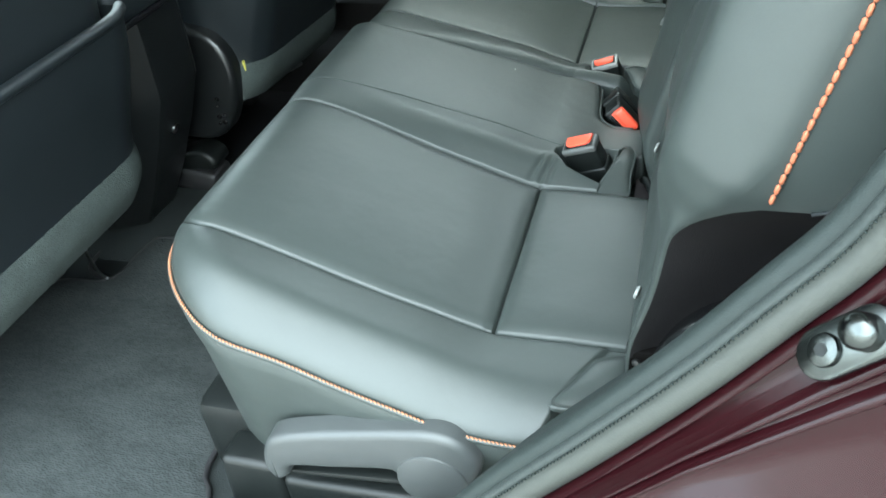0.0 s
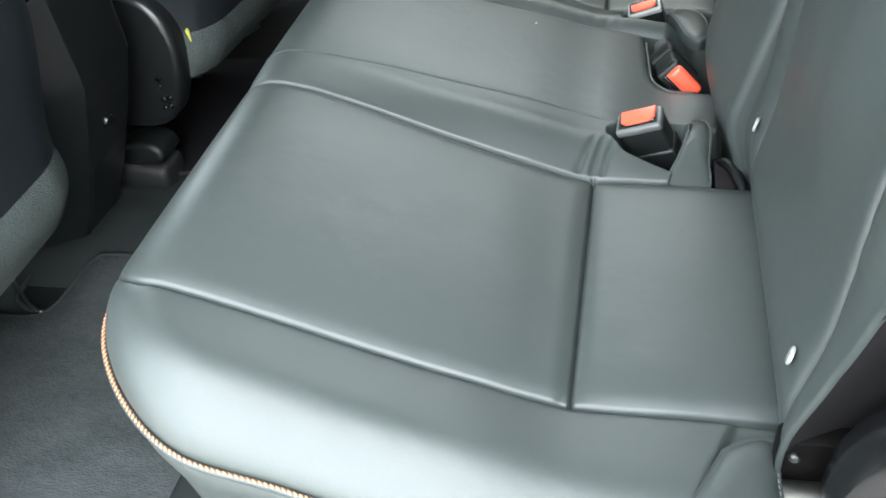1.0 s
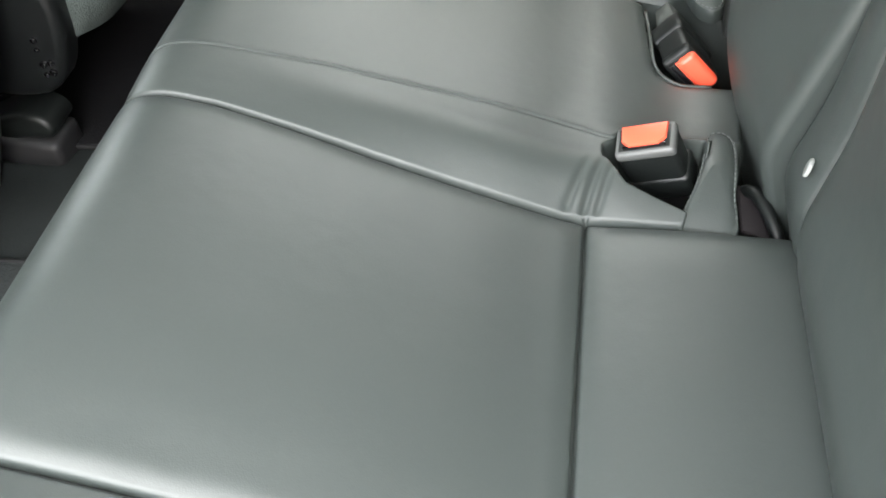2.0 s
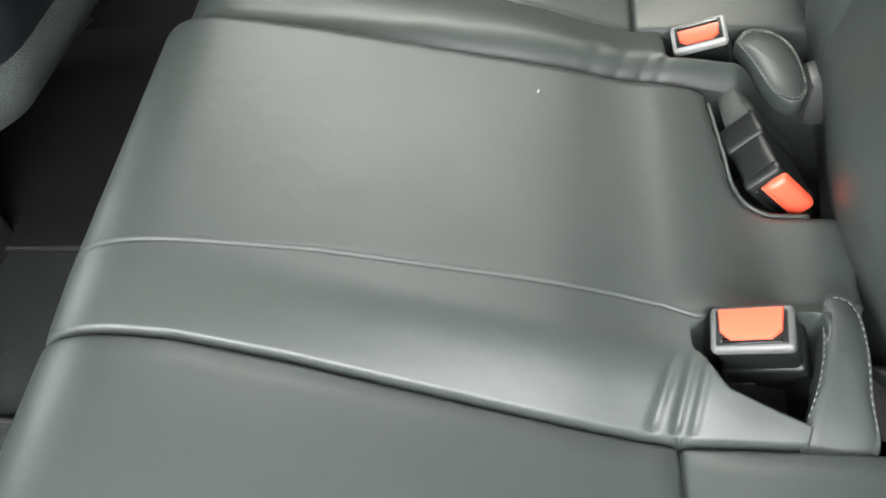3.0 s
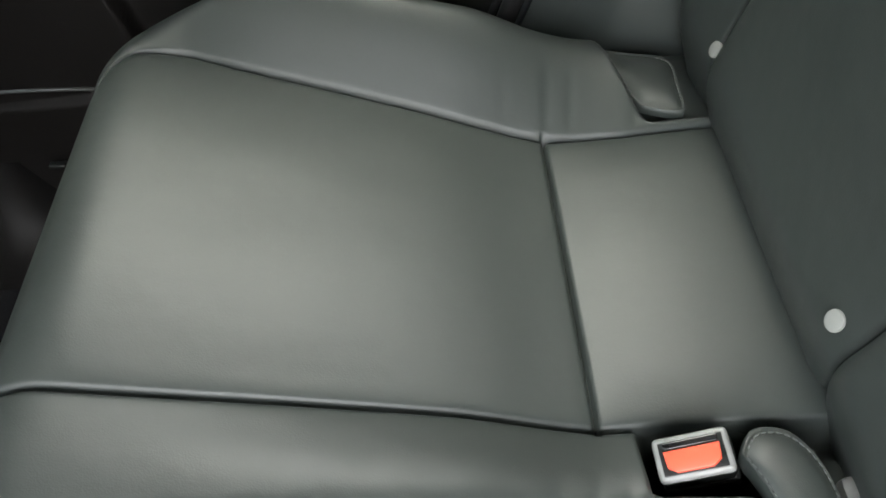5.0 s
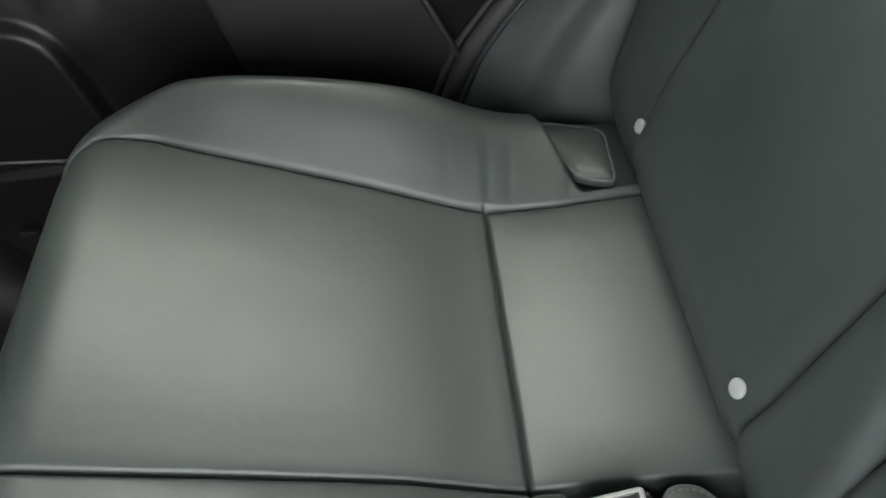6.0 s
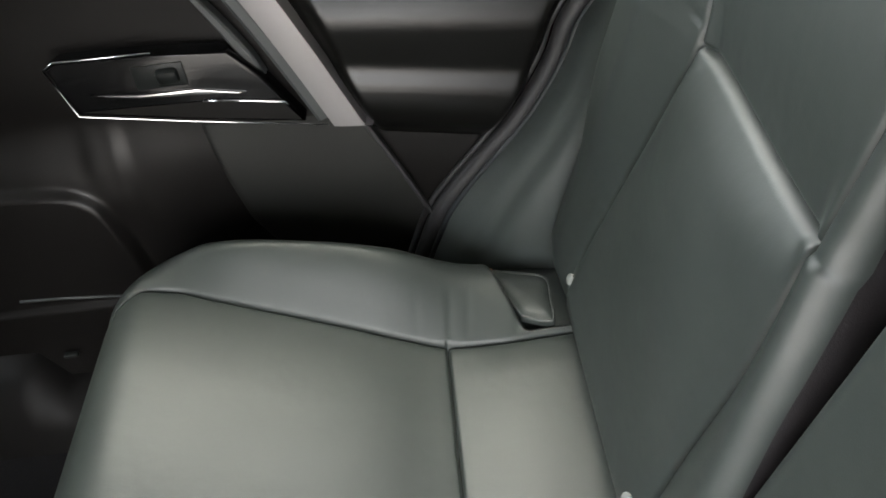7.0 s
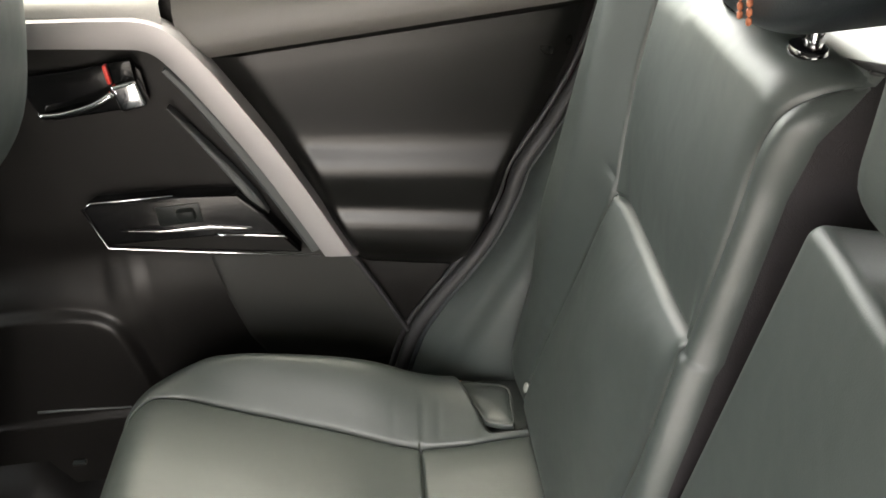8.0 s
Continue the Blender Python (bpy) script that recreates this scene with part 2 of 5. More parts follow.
SEAM_MID_L = [(-0.40, -0.127), (-0.345, -0.119), (-0.310, -0.113), (-0.268, -0.108), (-0.225, -0.103), (-0.159, -0.100), (-0.10, -0.098), (-0.03, -0.098), (0.0, -0.101), (0.022, -0.108), (0.04, -0.106), (0.09, -0.100), (0.22, -0.095)]
SPLIT = [(-0.40, 0.104), (-0.341, 0.111), (-0.256, 0.119), (-0.177, 0.124), (-0.07, 0.128), (0.035, 0.131), (0.22, 0.131)]
SEAM_IN_R = [(-0.39, 0.213), (-0.345, 0.219), (-0.22, 0.217), (-0.09, 0.214), (0.0, 0.209), (0.07, 0.209), (0.22, 0.207)]
SEAM_OUT_R = [(-0.378, 0.515), (-0.367, 0.535), (-0.345, 0.554), (-0.300, 0.554), (-0.262, 0.545), (-0.186, 0.530), (-0.072, 0.507), (0.0, 0.497), (0.072, 0.496), (0.148, 0.504), (0.22, 0.508)]
FRONT, CORNER, BACK = -0.387, 0.125, 0.215


def cross(right):
    """Where the seam across the insert lies."""
    return 0.001 if right else 0.006


def half_width(x, right):
    return np.where(right, 0.655, 0.602 + 0.022 * sm(-0.37, -0.24, x) + 0.014 * np.clip((x + 0.2) / 0.3, 0, 1))


def rim(x, right):
    """Half the cushion's width at x, with the rounded front corners."""
    d = np.clip(x - FRONT, 0, CORNER)
    return half_width(x, right) - CORNER + np.sqrt(np.maximum(CORNER ** 2 - (CORNER - d) ** 2, 0))


def rim_distance(x, y):
    dx, dy = x - FRONT, half_width(x, y > 0) - np.abs(y)
    both = (dx < CORNER) & (dy < CORNER)
    return np.maximum(np.where(both, CORNER - np.hypot(CORNER - dx, CORNER - dy), np.minimum(dx, dy)), 0)


def top_plane(x, right=False):
    """The height of the seat, which rises to its front and dips at the cross seam."""
    return 0.335 - 0.08 * x - 0.105 * (x - np.sqrt(x * x + 0.05 ** 2)) + (-0.003 if right else 0.024) * sm(-0.08, -0.35, x) - 0.008 * np.exp(-(x / 0.06) ** 2)


def rim_drop(x, right):
    return 0.030 + 0.005 * sm(0.08, -0.15, x) + 0.019 * sm(-0.17, -0.37, x) if not right else 0.032 + 0.040 * sm(0.08, -0.35, x) - 0.018 * sm(-0.22, -0.36, x)


def groove(d, deep=0.0065, soft=0.0020, w=0.0022, sw=0.009):
    return -deep * np.exp(-(d / w) ** 2) - soft * np.exp(-(d / sw) ** 2)


def puff(t):
    t = np.clip(t, 0, 1)
    return 0.5 * (1 - (1 - t) ** 2) + 0.5 * t * t * (3 - 2 * t)


def soft(points, x, w):
    """A table's line with its corners rounded over a width w."""
    return sum(k * lerp(points, np.asarray(x, float) + d * w) for d, k in ((-1, 0.1), (-0.5, 0.25), (0, 0.3), (0.5, 0.25), (1, 0.1)))


def pocket(x, y, x0, x1, y0, y1, deep, e=0.005):
    return -deep * sm(x0 - e, x0 + e, x) * sm(x1 + e, x1 - e, x) * sm(y0 - e, y0 + e, y) * sm(y1 + e, y1 - e, y)


def cushion_height(x, y, right):
    z = top_plane(x, right)
    d = rim_distance(x, y)
    k = 1 - np.clip(d / ((0.085 if right else 0.070 + 0.015 * sm(-0.20, -0.32, x)) - 0.030 * sm(-0.22, -0.38, x)), 0, 1)
    z = z - rim_drop(x, right) * (1 - np.sqrt(np.maximum(1 - k * k, 0)))
    ramp, keep = sm(-0.38, -0.05, x), sm(0.0, 0.055, d)
    fade = 0.35 + 0.65 * sm(-0.43, -0.36, x)
    so = lerp(SEAM_OUT_R if right else SEAM_OUT_L, x)
    si = lerp(SEAM_IN_R if right else SEAM_IN_L, x)
    split = lerp(SPLIT, x)
    out = (y - so) if right else (so - y)
    tail = sm(-0.010 if right else -0.004, 0.003, x - ((0.096 - 0.34 * (y - 0.524)) if right else (0.129 - 0.40 * (-y - 0.520))))
    if right:
        tail = tail * sm(0.006, 0.018, out)
    raise_ = (0.062 if right else 0.016) * puff((out + 0.002) / 0.085) * (0.18 + 0.90 * sm(-0.42, -0.21, x) if right else 1.0) * (1.0 - 0.5 * sm(-0.06, 0.08, x)) * sm(0.0, 0.07, d)
    z = z + raise_ * (1 - tail) - (0.010 if right else 0.005) * tail * sm(-0.004, 0.010, out)
    if not right:
        z = z - 0.09 * sm(0.096, 0.106, out) * sm(-0.002, 0.006, x - 0.092 + 0.40 * (-y - 0.608))
    inn = (si - y) if right else (y - si)
    z = z + (0.018 if right else 0.024) * puff((inn + 0.001) / 0.062) * (0.15 + 0.85 * ramp)
    if not right:
        z = z + 0.0040 * np.exp(-((inn - 0.034) / 0.028) ** 2) * sm(-0.36, -0.10, x) * sm(0.075, 0.030, x) * sm(0.0, 0.004, inn)
    lines = groove(out, 0.0062, 0.0016, 0.0018, 0.008) * fade + groove(inn, 0.0060, 0.0012, 0.0021, 0.008) * fade
    if not right:
        lines = lines + (0.0005 * np.exp(-((y - lerp(SEAM_MID_L, x) - 0.0014) / 0.0015) ** 2) - 0.0009 * np.exp(-((y - lerp(SEAM_MID_L, x) + 0.0012) / 0.0014) ** 2)) * sm(0.04, 0.02, x) * fade
    inside = (out < 0.004) & (inn < 0.004)
    lines = lines + np.where(inside, groove(x - cross(right), 0.0072, 0.0014, 0.0016, 0.008), 0)
    z = z + lines
    # the puffed middle of the insert
    wide = np.maximum(np.minimum(-out, -inn), 0)
    z = z + (0.0040 * sm(0.0, 0.13, wide) + 0.0028 * puff(wide / 0.06)) * puff((cross(right) - x) / 0.20) * sm(FRONT, -0.32, x)
    z = z + 0.0036 * puff(wide / 0.05) * puff((x - cross(right)) / 0.05)
    if not right:
        z = z + 0.0032 * puff(np.maximum(-out, 0) / 0.020) * sm(0.0, 0.02, -inn) * sm(FRONT, -0.30, x) * puff(np.abs(x - cross(right)) / 0.02)
    # folds of the cover at the seam corner
    if right:
        for xi, a in ((-0.035, 0.0009), (0.004, 0.0016), (0.026, 0.0010), (0.085, 0.0016)):
            z = z - a * np.exp(-((x - xi - 0.15 * (y - 0.5)) / 0.005) ** 2) * sm(0.003, 0.012, out) * sm(0.070, 0.025, out)
        z = z - 0.012 * sm(0.02, 0.10, x) * sm(0.170, 0.150, y)
        e = y - split
        k2 = 1 - np.clip(e / 0.030, 0, 1)
        z = z + 0.004 - 0.030 * (1 - np.sqrt(np.maximum(1 - k2 * k2, 0)))
        for xi in (-0.06, -0.035, -0.012, 0.008, 0.024):
            z = z - 0.0012 * np.exp(-((x - xi - 0.5 * (e - 0.02)) / 0.004) ** 2) * sm(0.045, 0.015, e)
        z = z + pocket(x, y, 0.029, 0.108, 0.160, 0.205, 0.10)
        z = z + pocket(x, y, 0.104, 0.30, 0.10, 0.150, 0.10, 0.022)
        z = z + pocket(x, y, 0.098, 0.30, 0.158, 0.206, 0.035)
    else:
        for xi, lean, a in ((-0.006, 0.38, 0.0032), (0.008, 0.30, 0.0036), (0.019, 0.28, 0.0024)):
            z = z - a * np.exp(-((x - xi - lean * (y + 0.17)) / 0.0038) ** 2) * sm(0.0, 0.012, inn) * sm(0.062, 0.03, inn)
        for xi in (-0.004,):
            z = z - 0.002 * np.exp(-((x - xi + 0.4 * (out - 0.0)) / 0.004) ** 2) * sm(-0.025, -0.004, out) * sm(0.004, -0.002, out)
        z = z - 0.021 * sm(0.005, 0.095, x) * sm(-0.112, -0.080, y)
        e = split - y
        k2 = 1 - np.clip(e / 0.016, 0, 1)
        z = z - 0.004 - 0.016 * (1 - np.sqrt(np.maximum(1 - k2 * k2, 0)))
        foot = -0.148 - 0.38 * (x - 0.022)
        z = z - 0.10 * sm(-0.004, 0.004, x - 0.021 - 0.012 * sm(-0.120, -0.106, y)) * sm(0.108, 0.100, x) * sm(-0.005, 0.004, y - foot - 0.016 * sm(0.040, 0.020, x)) * sm(-0.100, -0.108, y)
        z = z + pocket(x, y, 0.161, 0.30, -0.70, -0.512, 0.08)
        z = z - 0.09 * sm(-0.003, 0.004, x - 0.089 - 0.30 * (y + 0.19)) * sm(-0.191, -0.187, y) * sm(-0.086, -0.094, y)
        z = z + pocket(x, y, 0.146, 0.30, -0.188, -0.06, 0.09)
        gx, gy, gr = x - (0.0650 - 0.10 * (y - 0.045)), y + 0.0015, 0.026
        gap = np.where((gx < gr) & (gy < gr), gr - np.hypot(gr - gx, gr - gy), np.minimum(gx, gy))
        z = z - 0.10 * sm(-0.003, 0.005, gap) - 0.003 * sm(-0.012, 0.0, gap)
    return z


def spread(n):
    return 0.5 - 0.5 * np.cos(np.linspace(0, np.pi, n))


def cushion_patch(name, lo, hi, x0, x1, rows, cols, right, parent, label=""):
    """A sewn panel of the cushion between two lines lo(x) and hi(x)."""
    xs = x0 + (x1 - x0) * spread(rows)
    t = spread(cols)
    a, b = lo(xs), hi(xs)
    y = a[:, None] + (b - a)[:, None] * t[None]
    x = np.repeat(xs[:, None], cols, 1)
    P = np.stack([x, y, cushion_height(x, y, right)], -1)
    return part(name, sheet(name, P, LEATHER), parent, label)


def rim_ring(right):
    """Places along the cushion's outline, with the way out of it, from the back corner round the front to the split."""
    xs = FRONT + ((BACK if right else 0.100) - FRONT) * (1 - np.sin(np.linspace(0, np.pi / 2, 60)))
    side = [(x, float(rim(x, right))) for x in xs]
    stop = lerp(SPLIT, FRONT) * (1 if right else -1)
    front = [(FRONT, y) for y in np.linspace(float(rim(FRONT, right)), stop, 40)[1:]]
    p = np.array(side + front)
    p[:, 1] *= 1 if right else -1
    tan = np.gradient(p, axis=0)
    tan /= np.linalg.norm(tan, axis=1)[:, None]
    out = np.stack([-tan[:, 1], tan[:, 0]], -1) * (1 if right else -1)
    out *= np.sign((out * (p - np.array([0.0, 0.3 if right else -0.3]))).sum(1))[:, None]
    z = top_plane(p[:, 0], right) - rim_drop(p[:, 0], right)
    return p, out, z


def cushion(right):
    sg = 1 if right else -1
    seat = thing("seat_cushion", "black leather rear seat cushion, " + ("single seat with orange piping" if right else "two seats wide with orange piping"), "seat cushion", "rear seat cushions")
    f = lambda pts, off=0.0: (lambda x: lerp(pts, x) + off)
    edge = lambda x: sg * rim(x, right)
    if right:
        lines = [("inner_roll", f(SPLIT, 0.003), f(SEAM_IN_R), 36), ("seat_insert", f(SEAM_IN_R), f(SEAM_OUT_R), 60), ("side_bolster", f(SEAM_OUT_R), edge, 44)]
    else:
        lines = [("side_bolster", edge, f(SEAM_OUT_L), 44), ("seat_insert", f(SEAM_OUT_L), f(SEAM_IN_L), 60), ("inner_wedge", f(SEAM_IN_L), f(SEAM_MID_L), 110), ("middle_seat", f(SEAM_MID_L), f(SPLIT, -0.003), 80)]
    for name, lo, hi, cols in lines:
        if name == "seat_insert":
            cushion_patch(name, lo, hi, FRONT, cross(right), 80, cols, right, seat)
            cushion_patch("rear_panel", lo, hi, cross(right), BACK, 40, cols, right, seat)
        else:
            xs = np.concatenate([FRONT - FRONT * spread(80), np.linspace(0, BACK, 210 if name == "inner_wedge" else 80)[1:]])
            t = spread(cols)
            a, b = lo(xs), hi(xs)
            y = a[:, None] + (b - a)[:, None] * t[None]
            x = np.repeat(xs[:, None], cols, 1)
            part(name, sheet(name, np.stack([x, y, cushion_height(x, y, right)], -1), LEATHER), seat)
    p, out, z = rim_ring(right)
    levels = [(0.0, 0.0), (0.004, -0.006), (0.003, -0.03), (-0.004, -0.07)]
    P = [np.stack([p[:, 0] + o * out[:, 0], p[:, 1] + o * out[:, 1], z + dz], -1) for o, dz in levels]
    for o, zz in ((-0.018, 0.17), (-0.03, 0.10), (-0.034, 0.052)):
        P.append(np.stack([p[:, 0] + o * out[:, 0], p[:, 1] + o * out[:, 1], np.minimum(z - 0.09, np.full(len(z), zz))], -1))
    if not right:
        P = [q[p[:, 0] < 0.088] for q in P]
    part("facing", sheet("facing", np.array(P), LEATHER, flip=right), seat, "plain leather skirt of the cushion")
    line = [(a + 0.003 * c, b + 0.003 * d, e - 0.001) for (a, b), (c, d), e in zip(p, out, z) if a < 0.085]
    part("piping", tube("piping", resample(line, 0.012), 0.0030, LEATHER, 8), seat)
    line2 = [(a, b, e + 0.0020) for a, b, e in line]
    part("piping_thread", stitches("piping_thread", line2, 0.0050, 0.0014, TAN_THREAD, 0.0046, 0.5), seat, "orange thread of the piping")
    # the wall of the split between the cushions
    xs = np.linspace(FRONT, BACK, 60)
    ys = lerp(SPLIT, xs) + sg * 0.003
    zt = cushion_height(xs, ys, right)
    part("split_wall", sheet("split_wall", np.stack([np.stack([xs, ys, zt - d], -1) for d in (0.0, 0.03, 0.12)]), LEATHER, flip=not right), seat)
    return seat


CUSHION_L, CUSHION_R = cushion(False), cushion(True)


def pad_flap(name, outline, lift, parent, thick=0.016, low=0.0, sewn=None):
    """A stitched leather tongue, given as plan points on the cushion, that lies in the gap by the backrest."""
    def height(a, b):
        return top_plane(a) + lift - low * sm(-0.125, -0.205, b)

    c = np.mean(np.array(outline), 0)
    pts = [Vector((a, b, 0)) for a, b in outline]
    ring = resample(pts + [pts[0]], 0.004)[:-1]
    n = len(ring)
    prof = [(1.0, -thick), (1.012, -0.375 * thick), (1.0, -0.06 * thick), (0.965, 0.001), (0.93, -0.0012), (0.88, 0.0006), (0.6, 0.003), (0.25, 0.004), (0.0, 0.0042)]
    P = []
    for k, dz in prof:
        P.append([(c[0] + k * (v.x - c[0]), c[1] + k * (v.y - c[1]), height(c[0] + k * (v.x - c[0]), c[1] + k * (v.y - c[1])) + dz) for v in ring])
    verts = [q for row in P for q in row]
    faces = [(i * n + j, i * n + (j + 1) % n, (i + 1) * n + (j + 1) % n, (i + 1) * n + j) for i in range(len(prof) - 1) for j in range(n)]
    ob = part(name, mesh(name, verts, faces, LEATHER), parent, "stitched leather flap")
    line = [(c[0] + 0.91 * (v.x - c[0]), c[1] + 0.91 * (v.y - c[1])) for v in ring]
    line = [(a, b, height(a, b) + 0.0004) for a, b in (line + line[:1] if sewn is None else line) if sewn is None or sewn(a, b)]
    part("flap_thread", stitches("flap_thread", line, 0.0036, 0.0007, THREAD, 0.0052), ob)
    return ob


pad_flap("belt_flap", [(0.081, -0.194), (0.086, -0.176), (0.095, -0.155), (0.102, -0.132), (0.107, -0.106), (0.112, -0.086), (0.119, -0.081), (0.128, -0.084), (0.133, -0.095), (0.134, -0.115), (0.131, -0.156), (0.128, -0.194)], 0.0105, CUSHION_L, 0.022, 0.020, lambda a, b: b > -0.1845)
pad_flap("belt_flap", [(0.088, 0.184), (0.098, 0.160), (0.104, 0.140), (0.110, 0.121), (0.120, 0.110), (0.131, 0.109), (0.139, 0.122), (0.141, 0.148), (0.136, 0.178), (0.122, 0.198), (0.100, 0.200)], 0.010, CUSHION_R)
pad_flap("corner_flap", [(0.124, -0.534), (0.138, -0.524), (0.152, -0.518), (0.162, -0.518), (0.166, -0.526), (0.165, -0.555), (0.163, -0.594), (0.135, -0.603), (0.090, -0.608), (0.107, -0.568)], 0.006, CUSHION_L, 0.006, 0.0, lambda a, b: a > 0.150 and b < -0.530)
pad_flap("corner_flap", [(0.094, 0.528), (0.112, 0.520), (0.128, 0.517), (0.134, 0.522), (0.136, 0.555), (0.135, 0.594), (0.100, 0.606), (0.064, 0.612), (0.082, 0.562)], 0.010, CUSHION_R, 0.009, 0.0, lambda a, b: a > 0.122 and b > 0.528)
_line = [(0.058, 0.115), (0.061, 0.085), (0.063, 0.055), (0.0655, 0.024), (0.073, 0.006), (0.088, -0.0025), (0.10, -0.0030), (0.122, -0.0030)]
_line = [(a, b, float(cushion_height(np.array(a - 0.002), np.array(b - 0.002), False)) - 0.001) for a, b in _line]
part("gap_piping", tube("gap_piping", resample(_line, 0.006), 0.0019, LEATHER, 8), CUSHION_L)

# ---- rear bench: backrests ----
SLOPE = 0.27
BK_S, BK_C = SLOPE / math.hypot(1, SLOPE), 1 / math.hypot(1, SLOPE)


def back_place(y, z, f):
    """A place f metres in front of the backrest's plane at height z."""
    y, z, f = np.broadcast_arrays(np.asarray(y, float), z, f)
    return np.stack([0.155 + SLOPE * (z - 0.405) - f * BK_C, y, z + f * BK_S], -1)


OUT_SEAM = [(0.27, 0.535), (0.36, 0.528), (0.46, 0.516), (0.56, 0.492), (0.62, 0.476), (0.72, 0.455), (0.77, 0.474), (0.84, 0.496), (0.90, 0.502), (0.96, 0.502)]
IN_SEAM = [(0.27, 0.240), (0.42, 0.212), (0.52, 0.200), (0.60, 0.193), (0.66, 0.196), (0.74, 0.205), (0.80, 0.208), (0.85, 0.213), (0.88, 0.217), (0.905, 0.213), (0.93, 0.202), (0.96, 0.186)]


def inner_edge(z):
    """The single seat's backrest narrows towards its top."""
    return lerp([(0.27, 0.118), (0.42, 0.127), (0.54, 0.141), (0.65, 0.159), (0.74, 0.179), (0.80, 0.185), (0.86, 0.191), (0.90, 0.186), (0.96, 0.160)], z)


def back_width(z, a, b, top, r):
    """The two sides at height z, with rounded top corners."""
    a = a(z) if callable(a) else a
    d = np.clip(top - z, 0, r)
    inset = r - np.sqrt(np.maximum(r * r - (r - d) ** 2, 0))
    return a + inset, b - inset


def back_distance(y, z, a, b, top, r):
    a = a(z) if callable(a) else a
    dz, dy = top - z, np.minimum(y - a, b - y)
    both = (dz < r) & (dy < r)
    return np.maximum(np.where(both, r - np.hypot(r - dz, r - dy), np.minimum(dz, dy)), 0)


def round_over(z, inner=False):
    """The radius of the backrest's side edge at height z."""
    if inner:
        return 0.018 + 0.010 * sm(0.60, 0.75, z) + 0.018 * sm(0.90, 0.945, z)
    return lerp([(0.27, 0.014), (0.56, 0.014), (0.60, 0.024), (0.66, 0.045), (1.0, 0.045)], z)


def tuck(z):
    """How far the foot of the backrest curls away behind the cushion."""
    return -0.050 * sm(0.39, 0.27, z)


def back_front(y, z, a, b, top, r, sg, plain=False):
    d = back_distance(y, z, a, b, top, r)
    a = a(z) if callable(a) else a
    near = (y - a < b - y) if sg > 0 else (y - a > b - y)
    q = np.where(near, round_over(z, True), round_over(z)) if not plain else np.full(np.shape(z), 0.010)
    if sg < 0:
        q = np.where(near, q, q * (1 - 0.75 * sm(0.58, 0.53, z)))
    k = 1 - np.clip(d / q, 0, 1)
    f = tuck(z) - q * (1 - np.sqrt(np.maximum(1 - k * k, 0)))
    if plain:
        return f + 0.004 + 0.018 * sm(-0.01, 0.14, np.minimum(y - a, b - y))
    yy = y * sg
    so, si = soft(OUT_SEAM, z, 0.025), soft(IN_SEAM, z, 0.025)
    o, i = yy - so, si - yy
    keep = sm(0.0, 0.05, d)
    ob = yy - soft(OUT_SEAM, z, 0.08)
    f = f + (0.006 + 0.022 * sm(0.45, 0.65, z)) * sm(0.0, 0.07, ob) * keep
    f = f + (0.012 * sm(0.46, 0.22, yy) + 0.005 * puff(i / np.maximum(0.030, 0.75 * (si - a if sg > 0 else 0 * si))) * sm(-0.005, 0.012, d)) * sm(0.36, 0.56, z) * (1.0 if sg > 0 else 0.4)
    f = f + groove(o, 0.0085, 0.0030, 0.0024, 0.010) + (0.0035 * puff(np.maximum(-o, 0) / 0.016) * sm(0.722, 0.715, z) if sg > 0 else 0) * (1.0 if sg > 0 else sm(0.44, 0.56, z)) + groove(i, 0.004, 0.005, 0.0022, 0.011)
    if sg < 0:
        side = sm(-0.500, -0.545, y)
        f = f - 0.014 * sm(0.57, 0.43, z) - 0.5 * side * tuck(z)
    mid = (o < 0.002) & (i < 0.002)
    into = sm(-0.001, 0.020, np.minimum(-o, -i))
    dz = z - 0.722
    f = f - into * np.where(dz < 0, 0.015 * (1 - np.clip(-dz / 0.050, 0, 1)) ** 2, 0.015 * (1 - np.clip(dz / 0.11, 0, 1)) ** 1.6) + np.where(mid, groove(dz, 0.004, 0.0, 0.0022, 0.01), 0)
    low = sm(0.02, 0.12, np.minimum(np.minimum(-o, -i), 0.2))
    f = f + 0.012 * low * sm(0.722, 0.62, z) * sm(0.42, 0.58, z)
    f = f - 0.0022 * np.exp(-((z - 0.735 - 0.2 * o) / 0.004) ** 2) * sm(0.0, 0.006, o) * sm(0.028, 0.008, o)
    for zi in (0.49, 0.502, 0.513, 0.524, 0.535, 0.546):
        f = f - 0.0012 * np.exp(-((z - zi) / 0.0028) ** 2) * sm(0.0, 0.004, o) * sm(0.022, 0.010, o)
    return f


def back_skirt(a, b, top, r, zlow, front, n=50):
    """Places round the backrest's edge: up one side, over the top, down the other."""
    zs = np.concatenate([np.linspace(zlow, top - r, n), top - r + r * np.sin(np.linspace(0, np.pi / 2, 14))[1:]])
    l, rr = back_width(zs, a, b, top, r)
    left = np.stack([l, zs], -1)
    right = np.stack([rr, zs], -1)[::-1]
    mid = np.stack([np.linspace(l[-1], rr[-1], 30)[1:-1], np.full(28, top)], -1)
    return left, mid, right


def backrest_panel(name, rows, lo, hi, cols, args, parent, plain=False, label=""):
    a, b, top, r, sg = args
    t = spread(cols)
    A, B = lo(rows), hi(rows)
    y = A[:, None] + (B - A)[:, None] * t[None]
    z = np.repeat(rows[:, None], cols, 1)
    P = back_place(y, z, back_front(y, z, a, b, top, r, sg, plain))
    return part(name, sheet(name, P, LEATHER), parent, label)


